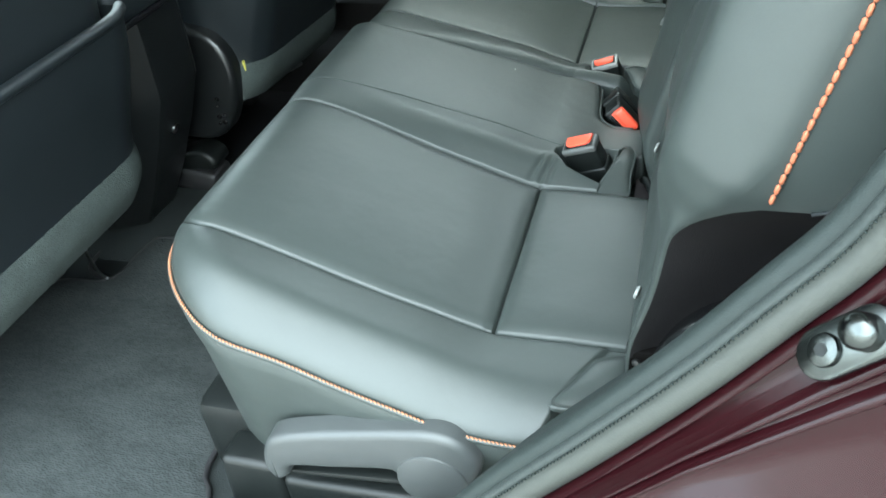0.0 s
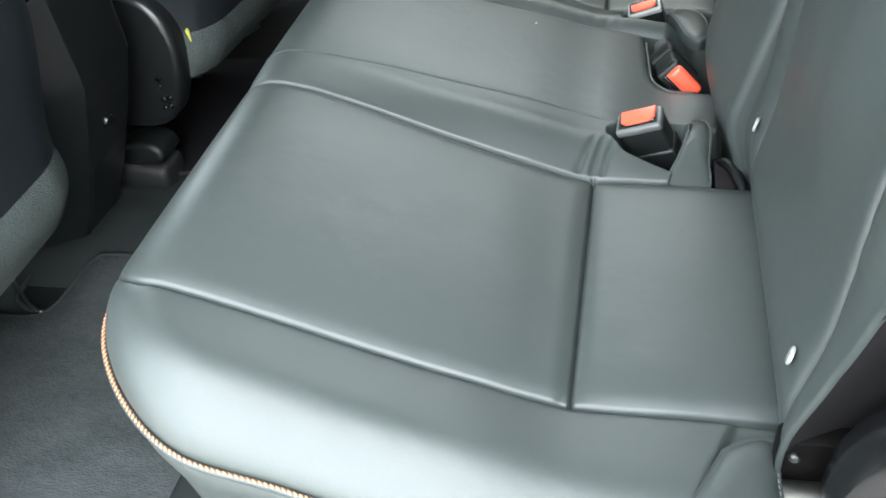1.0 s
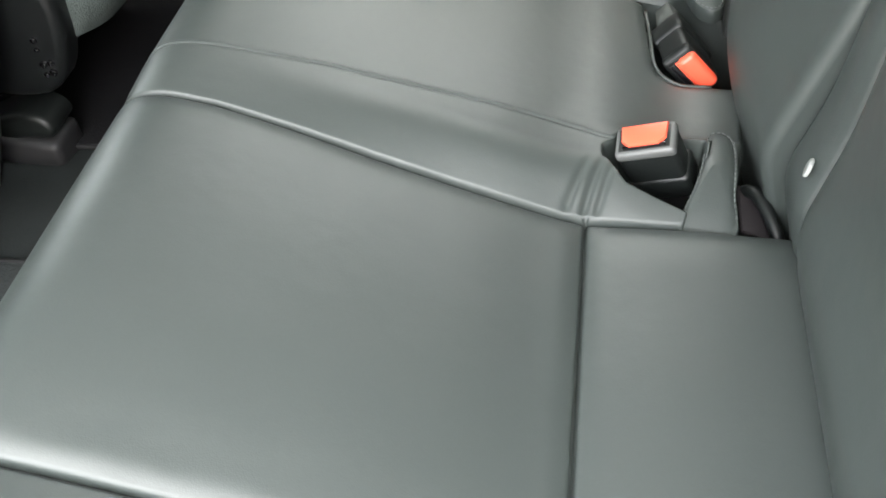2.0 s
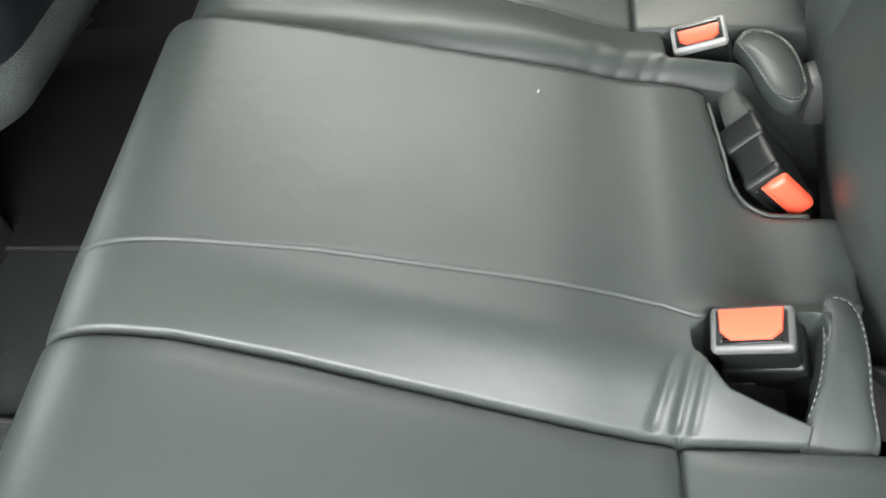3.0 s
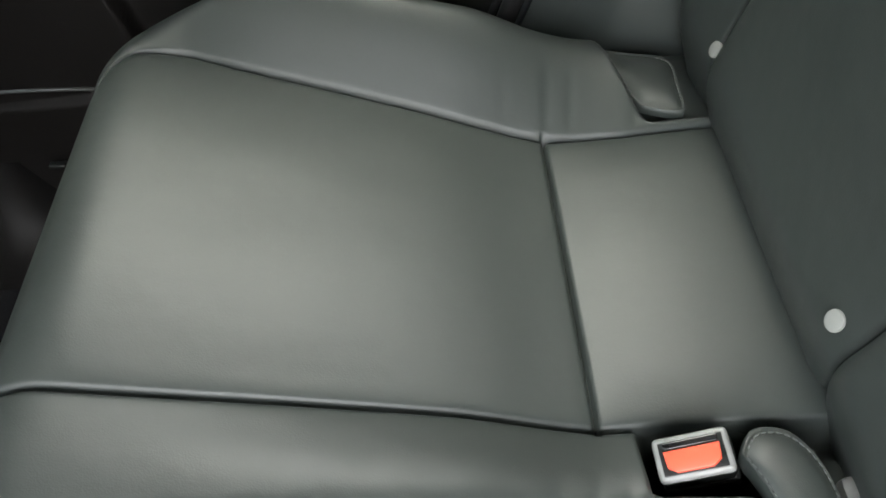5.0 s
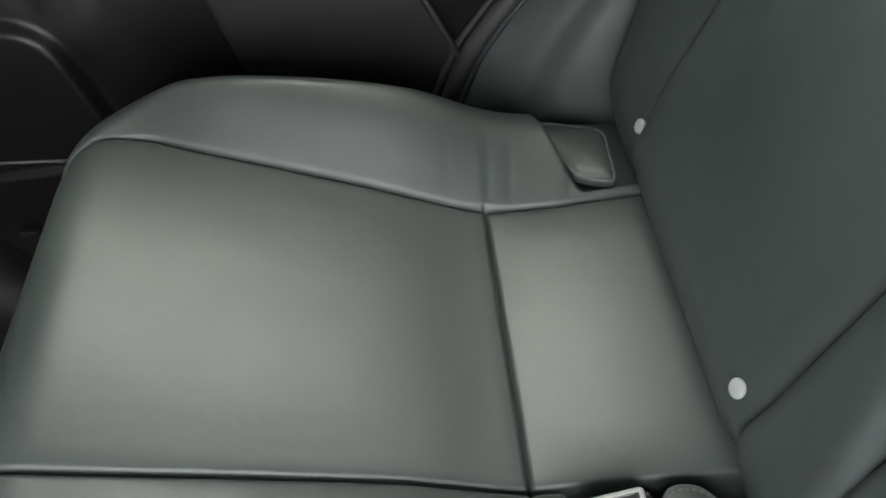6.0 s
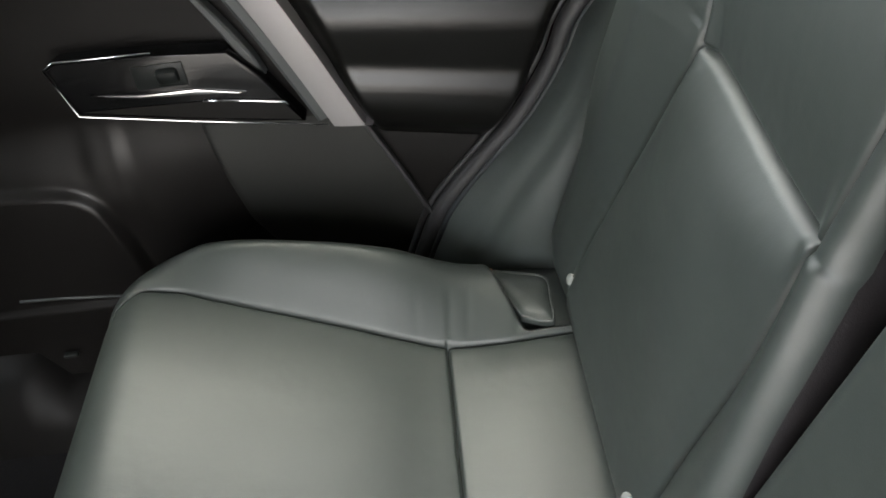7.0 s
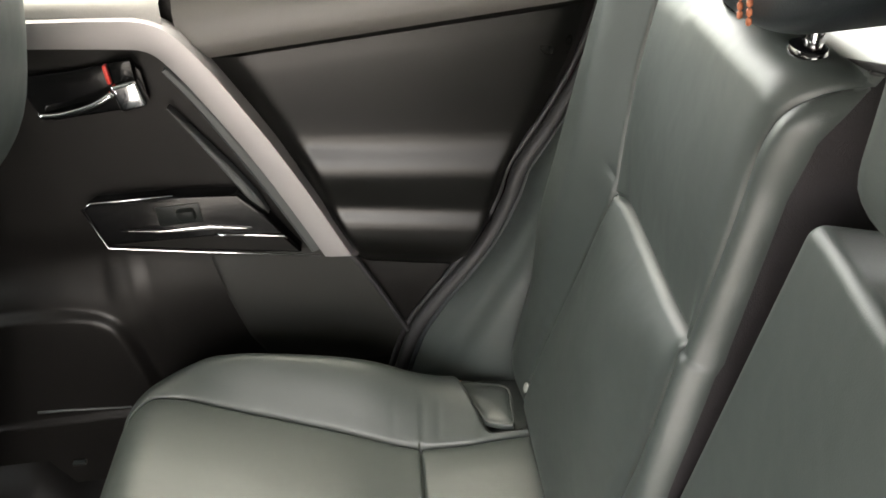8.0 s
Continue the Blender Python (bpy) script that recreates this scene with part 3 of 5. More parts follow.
def seat_back_section(parent, sg, a, b, top, r, prefix=""):
    """The front of one seat's backrest: two bolsters, upper and lower insert."""
    args = (a, b, top, r, sg)
    low = 0.275 + (0.722 - 0.275) * spread(90)
    high = 0.722 + (top - 0.722) * spread(60)
    rows = np.concatenate([low, high[1:]])
    s_out, s_in = (lambda z: sg * soft(OUT_SEAM, z, 0.025)), (lambda z: sg * soft(IN_SEAM, z, 0.025))
    lo_edge = lambda z: back_width(z, a, b, top, r)[0]
    hi_edge = lambda z: back_width(z, a, b, top, r)[1]
    if sg > 0:
        cols = [("inner_bolster", lo_edge, s_in, 36), ("outer_bolster", s_out, hi_edge, 50)]
        ins = (s_in, s_out)
    else:
        cols = [("outer_bolster", lo_edge, s_out, 50), ("inner_bolster", s_in, hi_edge, 36)]
        ins = (s_out, s_in)
    for name, l, h, c in cols:
        backrest_panel(name, rows, l, h, c, args, parent)
    backrest_panel("lower_insert", low, *ins, 50, args, parent)
    backrest_panel("upper_insert", high, *ins, 50, args, parent)


def skirt_sheet(name, line, d0, d1, mat, parent, flip, label="", n=6, front=(), inward=0.0):
    """A strip of the side between two depths behind the front edge (each a number or one per place)."""
    y, z = line[:, 0], line[:, 1]
    P = []
    for t in np.linspace(0, 1, n):
        dep = d0 + (np.asarray(d1) - d0) * t
        start = back_front(y, z, *front)
        P.append(back_place(y + inward * math.sin(t * math.pi / 2), z, start - dep))
    return part(name, sheet(name, np.array(P), mat, flip=flip), parent, label)


SEATBACK_R = thing("rear_seatback", "black leather rear backrest of the single seat", "seat backrest", "rear backrests")
seat_back_section(SEATBACK_R, 1, inner_edge, 0.634, 0.950, 0.06)
_l, _m, _r = back_skirt(inner_edge, 0.634, 0.950, 0.06, 0.275, 0)
skirt_sheet("inner_side", _l, 0.0, 0.15, FABRIC, SEATBACK_R, True, "brown-black fabric side", front=(inner_edge, 0.634, 0.950, 0.06, 1))
skirt_sheet("top_cover", np.concatenate([_l[-1:], _m, _r[:1]]), 0.0, 0.10, LEATHER, SEATBACK_R, True, front=(inner_edge, 0.634, 0.950, 0.06, 1))
skirt_sheet("outer_side", _r, 0.0, 0.10, LEATHER, SEATBACK_R, True, front=(inner_edge, 0.634, 0.950, 0.06, 1))
_y = np.array([[0.130, 0.629], [0.176, 0.629]])
part("rear_shell", sheet("rear_shell", back_place(_y, np.array([[0.28, 0.28], [0.95, 0.95]]), -0.145), FABRIC), SEATBACK_R)
part("corner_seam", tube("corner_seam", [tuple(back_place(y, 0.9505, f)) for y, f in ((0.196, -0.035), (0.193, -0.06), (0.190, -0.09), (0.188, -0.13))], 0.0018, PLASTIC, 6), SEATBACK_R)

def outer_edge(z):
    """The two-seat backrest is narrow at its foot and swells above the hinge."""
    return lerp([(0.27, -0.549), (0.35, -0.549), (0.45, -0.553), (0.52, -0.567), (0.57, -0.594), (0.60, -0.616), (0.63, -0.631), (0.66, -0.634), (1.0, -0.634)], z)


SEATBACK_L = thing("rear_seatback", "black leather rear backrest of two seats with orange stitching", "seat backrest", "rear backrests")
seat_back_section(SEATBACK_L, -1, outer_edge, -0.150, 0.950, 0.06)
_l, _m, _r = back_skirt(outer_edge, -0.150, 0.950, 0.06, 0.275, 0)
_dep = lerp([(0.27, 0.0), (0.58, 0.002), (0.61, 0.014), (0.622, 0.040), (0.636, 0.072), (0.655, 0.088), (0.68, 0.11), (1.0, 0.11)], _l[:, 1])
_fl = (outer_edge, -0.150, 0.950, 0.06, -1)
skirt_sheet("outer_side", _l, 0.0, _dep, LEATHER, SEATBACK_L, True, "leather side of the bolster", front=_fl)
_up = _l[:, 1] > 0.358
# fabric side in the shade-darkened colour, curving into the gap
skirt_sheet("shaded_side_fabric", _l[_up], _dep[_up], 0.16, FABRIC_SHADED, SEATBACK_L, True, "fabric lower side, darkened in colour for the shade of the gap", n=14, front=_fl, inward=0.055)
skirt_sheet("top_cover", np.concatenate([_l[-1:], _m, _r[:1]]), 0.0, 0.10, LEATHER, SEATBACK_L, True, front=_fl)
skirt_sheet("inner_side", _r, 0.0, 0.10, LEATHER, SEATBACK_L, True, front=_fl)
_line = [tuple(back_place(-0.6355, z, -0.052)) for z in np.linspace(0.628, 0.90, 30)]
part("side_thread", stitches("side_thread", _line, 0.0094, 0.0020, ORANGE, 0.0092, 0.12), SEATBACK_L, "thick orange stitching")
_hem = [tuple(back_place(float(outer_edge(z)) - 0.002, z, float(tuck(z) - round_over(z)) - d)) for z, d in zip(_l[::2, 1], _dep[::2]) if 0.605 < z < 0.67]
part("side_hem", tube("side_hem", _hem, 0.0016, LEATHER_DARK, 8), SEATBACK_L)
_rows = 0.275 + (0.876 - 0.275) * spread(90)
backrest_panel("middle_backrest", _rows, lambda z: back_width(z, -0.152, 0.136, 0.876, 0.014)[0], lambda z: back_width(z, -0.152, 0.136, 0.876, 0.014)[1], 60, (-0.152, 0.136, 0.876, 0.014, 1), SEATBACK_L, True)
_l, _m, _r = back_skirt(-0.152, 0.136, 0.876, 0.014, 0.275, 0)
for _n, _ln in (("middle_side", _l), ("middle_top", np.concatenate([_l[-1:], _m, _r[:1]])), ("middle_side", _r)):
    skirt_sheet(_n, _ln, 0.0, 0.12, LEATHER, SEATBACK_L, True, front=(-0.152, 0.136, 0.876, 0.014, 1, True))
part("rear_shell", sheet("rear_shell", back_place(np.array([[-0.63, 0.12], [-0.63, 0.12]]), np.array([[0.28, 0.28], [0.88, 0.88]]), -0.146), FABRIC), SEATBACK_L)

for _y, _z, _own in ((-0.500, 0.408, SEATBACK_L), (-0.200, 0.408, SEATBACK_L), (0.234, 0.402, SEATBACK_R), (0.527, 0.393, SEATBACK_R)):
    _f = float(back_front(np.array(_y), np.array(_z), *((outer_edge, -0.15) if _y < 0 else (0.15, 0.634)), 0.95, 0.06, 1 if _y > 0 else -1))
    _c = back_place(_y, _z, _f + 0.003)
    _mx = Matrix.Translation(Vector(_c)) @ Vector((-0.87, -0.10, 0.48) if _y > 0 else (-0.93, 0.30, 0.20)).to_track_quat("Z", "Y").to_matrix().to_4x4()
    part("anchor_button", disc("anchor_button", 0.0074, 0.0034, WHITE, _mx, 0.0014, 28), _own, "round off-white anchor button")


def headrest(y, z, x, w, h, posts, label, mat=LEATHER_DARK, gap=0.016, sag=0.045, seam=0.0):
    """A padded headrest on chrome posts."""
    hr = thing("headrest", label, "headrest", "headrests", at=(x, y, z))
    bm = bmesh.new()
    bmesh.ops.create_cube(bm, size=1)
    bmesh.ops.subdivide_edges(bm, edges=bm.edges[:], cuts=11, use_grid_fill=True)
    for v in bm.verts:
        a, b, c = v.co * 2
        e = (abs(a) ** 6 + abs(b) ** 6 + abs(c) ** 6) ** (1 / 6)
        v.co = Vector((a / e * 0.055 * (1 - 0.12 * c) + 0.036, b / e * w / 2, c / e * h / 2 + h / 2 + gap + sag * (b / e) ** 2 * (1 - c / e) / 2))
    pad = part("pad", bm_mesh("pad", bm, mat, sharp=60), hr)
    for s in posts:
        part("post", tube("post", [(0.012, s, -0.03), (0.016, s, 0.055)], 0.0065, CHROME, 16), hr, "chrome post")
        part("guide", disc("guide", 0.0125, 0.010, GLOSS, Matrix.Translation((0.010, s, 0.0)) @ Matrix.Diagonal((1.0, 1.6, 1, 1)), 0.004), hr, "black plastic guide")
    if posts:
        for s in (seam - 0.008, seam + 0.008):
            part("pad_thread", stitches("pad_thread", [(-0.0265, s, gap + 0.012), (-0.0275, s, gap + 0.05), (-0.0200, s, gap + h - 0.02)], 0.0062, 0.0022, ORANGE, 0.0066), pad, "orange stitching")
    return hr


headrest(0.305, 0.941, 0.308, 0.28, 0.16, (-0.060, 0.060), "dark leather headrest with orange stitching on chrome posts", gap=0.004, seam=-0.034)
headrest(-0.360, 0.941, 0.308, 0.28, 0.16, (-0.075, 0.075), "dark leather headrest with orange stitching on chrome posts")
headrest(0.0, 0.872, 0.304, 0.250, 0.13, (), "low padded leather headrest over the middle seat", LEATHER, gap=0.02, sag=0.0)


_x0, _y0 = -0.085, 0.083
_lint = [(_x0 + 0.0004 * k, _y0 + 0.0016 * k, float(cushion_height(np.array(_x0), np.array(_y0), False)) + 0.0008) for k in range(3)]
_l = thing("lint_fibre", "tiny white lint fibre on the middle cushion", "lint")
part("fibre", tube("fibre", _lint, 0.0005, LINT, 6), _l)


# ---- seat belt buckles ----
def buckle(name, at, turn, label, cut=1, rim_mat=RIM_GREY, full=1.0):
    """A belt buckle with its housing, slot and red-orange release button; its top faces +z."""
    b = thing(name, label, "seat belt buckle", "seat belt buckles", at=at)
    b.rotation_euler = Matrix(turn).to_euler()
    w, d, h = 0.046, 0.027, 0.050
    part("housing", box("housing", (d, w, h), PLASTIC, 0.005, (0, 0, -h / 2), seg=3), b)
    part("collar", box("collar", (d + 0.004, w + 0.004, 0.026), PLASTIC, 0.004, (0, 0, -h + 0.004), seg=3), b)
    part("rim", box("rim", (d + 0.001, w + 0.001, 0.010), rim_mat, 0.0035, (0, 0, 0.000), seg=3), b, "grey plastic rim")
    part("recess", box("recess", (d - 0.006, w - 0.006, 0.002), PLASTIC, 0.0008, (0, 0, 0.0045)), b, "black recess")
    part("button", prism("button", [(-0.0068, -0.011), (-0.0068, 0.011), (-0.0030, 0.0165), (0.0072, 0.0175), (0.0072, -0.0175), (-0.0030, -0.0165)], 0.0045, BUTTON, lambda p, q, r: (-cut * p * full - 0.0026 * (2.4 - 1.4 * full), q * (0.9 + 0.1 * full), r + 0.0042), 0.0016), b, "orange-red release button")
    part("slot", box("slot", (0.0042, w - 0.012, 0.003), GLOSS, 0.001, (0.0078, 0, 0.0048)), b, "black slot")
    part("stalk", box("stalk", (0.012, 0.030, 0.08), RUBBER, 0.003, (0, 0, -h - 0.035)), b)
    return b


_near = buckle("seat_belt_buckle", (0.0546, -0.1255, 0.3600), ((-0.072, 0.933, -0.354), (-0.976, -0.139, -0.169), (-0.207, 0.333, 0.920)), "black belt buckle with orange release button in the cushion gap", full=1.36)
_near.scale = (1.12, 1.12, 1.12)
buckle("seat_belt_buckle", (0.0550, 0.1790, 0.3500), ((-0.067, -0.958, -0.279), (0.964, 0.010, -0.265), (0.257, -0.287, 0.923)), "black belt buckle with orange release button by the roll", -1, RIM_PALE)
_clip = buckle("seat_belt_buckle", (0.1010, 0.0200, 0.3260), ((-0.739, 0.661, 0.129), (-0.186, -0.018, -0.982), (-0.647, -0.750, 0.137)), "black belt buckle lying on its side in the gap", -1, PLASTIC)
_clip.scale = (1.14, 1.14, 1.14)
part("sleeve", box("sleeve", (0.022, 0.040, 0.052), SLEEVE, 0.004, (0, 0, -0.082), Matrix.Rotation(radians(180), 4, "X"), 2, (0.75, 0.72)), _clip, "grey-green webbing sleeve")
part("end_button", box("end_button", (0.017, 0.040, 0.012), BUTTON, 0.005, (-0.005, 0.002, 0.005), seg=4), _clip, "orange-red release button")


# ---- floor of the cabin ----
def floor_height(x, y):
    hump = 0.035 * np.exp(-(y / 0.16) ** 2)
    return 0.045 + hump * sm(-0.50, -0.70, x)


_x, _y = np.meshgrid(np.linspace(-2.0, 1.3, 80), np.linspace(-0.74, 0.74, 60), indexing="ij")
FLOOR = part("floor", sheet("floor", np.stack([_x, _y, floor_height(_x, _y) - 0.006], -1), CARPET))
tagged(FLOOR, "dark grey carpeted cabin floor", "floor", kind="structure")


def floor_mat(name, outline, label, mat_kind):
    """A loose carpet mat with a bound edge."""
    mat = thing(name, label, "floor mat")
    ring = resample([(a, b, 0) for a, b in outline + outline[:1]], 0.02)[:-1]
    c = sum(ring, Vector()) / len(ring)
    n = len(ring)
    P, faces = [], []
    ks = [(1.0, 0.0), (1.0, 0.008), (0.985, 0.010), (0.8, 0.010), (0.5, 0.010), (0.2, 0.010), (0.001, 0.010)]
    for k, dz in ks:
        for v in ring:
            q = c.lerp(v, k)
            P.append((q.x, q.y, float(floor_height(q.x, q.y)) - 0.004 + dz))
    for i in range(len(ks) - 1):
        for j in range(n):
            faces.append((i * n + j, i * n + (j + 1) % n, (i + 1) * n + (j + 1) % n, (i + 1) * n + j))
    part("carpet", mesh("carpet", P, faces, mat_kind), mat)
    part("binding", tube("binding", [(v.x, v.y, float(floor_height(v.x, v.y)) + 0.002) for v in ring], 0.005, RUBBER, 6, closed=True), mat, "black bound edge")
    return mat


floor_mat("floor_mat", [(-0.437, -0.44), (-0.431, -0.54), (-0.425, -0.575), (-0.405, -0.60), (-0.39, -0.68), (-0.62, -0.70), (-0.98, -0.68), (-0.98, -0.40), (-0.976, -0.25), (-0.955, -0.212), (-0.91, -0.203), (-0.865, -0.200), (-0.835, -0.180), (-0.822, -0.13), (-0.807, -0.088), (-0.775, -0.075), (-0.56, -0.085), (-0.46, -0.14), (-0.44, -0.32)], "dark grey carpet mat with a bound edge on the floor", MAT)
# the far mat, coloured darker to stand for the shade there
floor_mat("floor_mat", [(-0.43, 0.17), (-0.43, 0.66), (-0.70, 0.68), (-1.26, 0.66), (-1.28, 0.40), (-1.20, 0.20), (-0.70, 0.17)], "carpet mat with a bound edge, darkened in colour for far-side shade", MAT_SHADED)
_foot = thing("floor_bracket", "black plastic tray with a steel bar under the front seat", "seat bracket")
_tp = [Vector(p) for p in ((-0.918, -0.067, 0.056), (-0.846, -0.081, 0.056), (-0.832, -0.186, 0.056), (-0.913, -0.163, 0.056))]
part("tray", mesh("tray", [tuple(p) for p in _tp] + [tuple(p + Vector((0, 0, -0.008))) for p in _tp], [(0, 1, 2, 3), (0, 4, 5, 1), (1, 5, 6, 2), (2, 6, 7, 3), (3, 7, 4, 0)], PLASTIC, smooth=False), _foot)
part("tray_rim", tube("tray_rim", resample(_tp + _tp[:1], 0.01)[:-1], 0.0045, RUBBER, 8, closed=True), _foot, "black rim")
part("wire", tube("wire", resample([(-0.93, -0.140, 0.100), (-0.905, -0.160, 0.072), (-0.875, -0.182, 0.061), (-0.845, -0.195, 0.060)], 0.008), 0.003, STEEL, 8), _foot, "bent steel bar")


# ---- front seats ----
def front_seat(y0, y1, x0, lean, label, low, top, skew):
    """A front seat seen from behind: back shell with map pocket, lower carpet strip, side cover and rails."""
    seat = thing("front_seat", label, "car seat", "front seats")
    yc, hw = (y0 + y1) / 2, (y1 - y0) / 2
    xb = lambda z: x0 + lean * (z - 0.30) - 0.02 * sm(0.30, 0.22, z)

    def wrap(z, t, grow=0.0):
        """A place on the rounded back at height z, t from -1 to 1 round it."""
        y = yc + (hw + grow) * t
        x = xb(z) + grow - 0.03 * max(0.0, abs(t) - 0.72) ** 2 / 0.08
        return (x, y, z - skew * (y - y0))

    def band(name, zs, mat, grow, lab=""):
        ts = np.linspace(-1, 1, 40)
        P = np.array([[wrap(z, t, g) for t in ts] for z, g in zip(zs, grow)])
        sideL = np.array([[(-0.16 - 0.10 * k + p[0] + 0.16, p[1], p[2]) for k in (1.6, 0.0)] for p in P[:, 0]])
        sideR = np.array([[(p[0] - 0.10 * k, p[1], p[2]) for k in (0.0, 1.6)] for p in P[:, -1]])
        part(name, sheet(name, np.concatenate([sideL[:, :1], P, sideR[:, 1:]], 1), mat), seat, lab)

    band("back_cover", list(np.linspace(top + 0.195, 1.04, 16)), LEATHER_DARK, [0.0] * 16, "dark leather upper back")
    zz = list(np.linspace(top - 0.010, top + 0.220, 14))
    band("map_pocket", zz, LEATHER_DARK, [0.006 + 0.018 * float(sm(top - 0.01, top + 0.175, z)) for z in zz], "dark leather map pocket")
    part("pocket_rim", tube("pocket_rim", [wrap(top + 0.221, t, 0.022) for t in np.linspace(-0.97, 0.97, 30)], 0.0095, LEATHER_DARK, 12, squash=1.0), seat)
    zz = list(np.linspace(low, top, 10))
    band("lower_strip", zz, STRIP, [0.004 + 0.006 * math.sin(math.pi * (z - low) / (top - low)) for z in zz], "grey carpet strip")
    part("cushion_base", box("cushion_base", (0.46, 2 * hw - 0.02, 0.12), LEATHER_DARK, 0.03, (x0 - 0.28, yc, 0.36)), seat)
    part("side_shell", box("side_shell", (0.42, 2 * hw, 0.10), PLASTIC, 0.03, (x0 - 0.28, yc, 0.27)), seat)
    for s in (-1, 1):
        part("rail", box("rail", (0.50, 0.05, 0.05), RUBBER, 0.008, (x0 - 0.50, yc + s * (hw - 0.06), 0.085)), seat, "black seat rail")
        part("leg", box("leg", (0.26, 0.03, 0.12), RUBBER, 0.006, (x0 - 0.42, yc + s * (hw - 0.06), 0.165)), seat)
    bm = bmesh.new()
    bmesh.ops.create_cube(bm, size=1)
    bmesh.ops.subdivide_edges(bm, edges=bm.edges[:], cuts=5, use_grid_fill=True)
    for v in bm.verts:
        a, b, c = v.co * 2
        e = (abs(a) ** 4 + abs(b) ** 4 + abs(c) ** 4) ** 0.25
        v.co = Vector((a / e * 0.055 + xb(1.12) - 0.06, b / e * 0.14 + yc, c / e * 0.09 + 1.13))
    part("headrest", bm_mesh("headrest", bm, LEATHER_DARK, sharp=60), seat)
    return seat


front_seat(-0.66, -0.150, -0.695, 0.17, "dark leather front seat back with map pocket and grey carpet strip", 0.247, 0.355, 0.0)
SEAT_FR = front_seat(0.176, 0.60, -0.638, 0.30, "dark leather front passenger seat back with grey carpet strip", 0.258, 0.352, 0.08)
_hump = [(-0.75, 0.430), (-0.702, 0.413), (-0.675, 0.378), (-0.667, 0.325), (-0.683, 0.262), (-0.716, 0.205), (-0.765, 0.182), (-0.85, 0.19), (-0.93, 0.24), (-0.95, 0.32), (-0.92, 0.39), (-0.83, 0.43)]
_hump = [(v.x, v.y) for v in resample([(a, b, 0) for a, b in _hump + _hump[:1]], 0.02)[:-1]]
bm = bmesh.new()
bmesh.ops.create_cube(bm, size=1)
bmesh.ops.subdivide_edges(bm, edges=bm.edges[:], cuts=9, use_grid_fill=True)
for v in bm.verts:
    a, b, c = v.co * 2
    e = (abs(a) ** 3 + abs(b) ** 3 + abs(c) ** 3) ** (1 / 3)
    v.co = Vector((a / e * 0.090 - 0.420 + 0.04 * c / e, b / e * 0.13 + 0.475, c / e * 0.125 + 0.915))
part("shoulder_pad", bm_mesh("shoulder_pad", bm, LEATHER, sharp=60), SEAT_FR, "rounded leather shoulder of the seat back")
part("recliner_cover", prism("recliner_cover", _hump, 0.040, CONSOLE_PLASTIC, lambda a, b, c: (a, 0.176 - c, b), 0.014, 4), SEAT_FR, "glossy black side cover")
for _a, _b, _r in ((-0.719, 0.279, 0.0048), (-0.722, 0.264, 0.0036), (-0.712, 0.243, 0.0050), (-0.725, 0.240, 0.0055), (-0.716, 0.228, 0.0055), (-0.728, 0.224, 0.0040)):
    part("bolt", disc("bolt", _r, 0.006, GLOSS, Matrix.Translation((_a, 0.1355, _b)) @ Matrix.Rotation(radians(90), 4, "X"), 0.0018, 14), SEAT_FR, "glossy screw head")
part("care_tag", box("care_tag", (0.003, 0.010, 0.024), YELLOW, 0.001, (-0.656, 0.1705, 0.338), Matrix.Rotation(radians(12), 4, "X")), SEAT_FR, "small yellow tag")
_rc = [(-0.90, 0.125), (-0.84, 0.150), (-0.795, 0.158), (-0.768, 0.146), (-0.762, 0.126), (-0.778, 0.112), (-0.82, 0.110), (-0.90, 0.095)]
_rc = [(v.x, v.y) for v in resample([(a, b, 0) for a, b in _rc + _rc[:1]], 0.008)[:-1]]
part("rail_cover", prism("rail_cover", _rc, 0.062, PLASTIC, lambda a, b, c: (a - 0.012, 0.198 - c, b - 0.010), 0.010, 3), SEAT_FR, "black plastic rail cover")
part("rail_end", box("rail_end", (0.13, 0.075, 0.055), RUBBER, 0.012, (-0.845, 0.165, 0.078), Matrix.Rotation(radians(8), 4, "Y"), 3), SEAT_FR, "black rail end")
part("lever_end", tube("lever_end", [(-0.68, 0.350, 0.238), (-0.668, 0.378, 0.240), (-0.66, 0.405, 0.236)], [0.006, 0.008, 0.005], STEEL, 10), SEAT_FR, "bare metal lever end")


# ---- centre console ----
CONSOLE = thing("centre_console", "black plastic rear end of the centre console", "centre console")


def console_ring(z):
    """The outline of the console's rear end at height z: two sides, a bevelled near corner and a rounded far one."""
    x = float(lerp([(0.045, -0.87), (0.10, -0.838), (0.16, -0.802), (0.28, -0.741), (0.37, -0.703), (0.53, -0.698)], z))
    k = float(lerp([(0.045, 0.55), (0.14, 0.70), (0.24, 0.90), (0.34, 1.0)], z))
    wide = 0.028 * float(sm(0.24, 0.50, z))
    near = ((-1.30, -0.100), (x - 0.075, -0.098), (x - 0.058, -0.092 - 0.3 * wide), (x - 0.004, -0.046), (x, -0.036))
    far = ((x, 0.074), (x - 0.010, 0.092), (x - 0.034, 0.101), (x - 0.07, 0.104), (-1.30, 0.106))
    return [(px, py * k, z) for px, py in near] + [(px, py, z) for px, py in far]


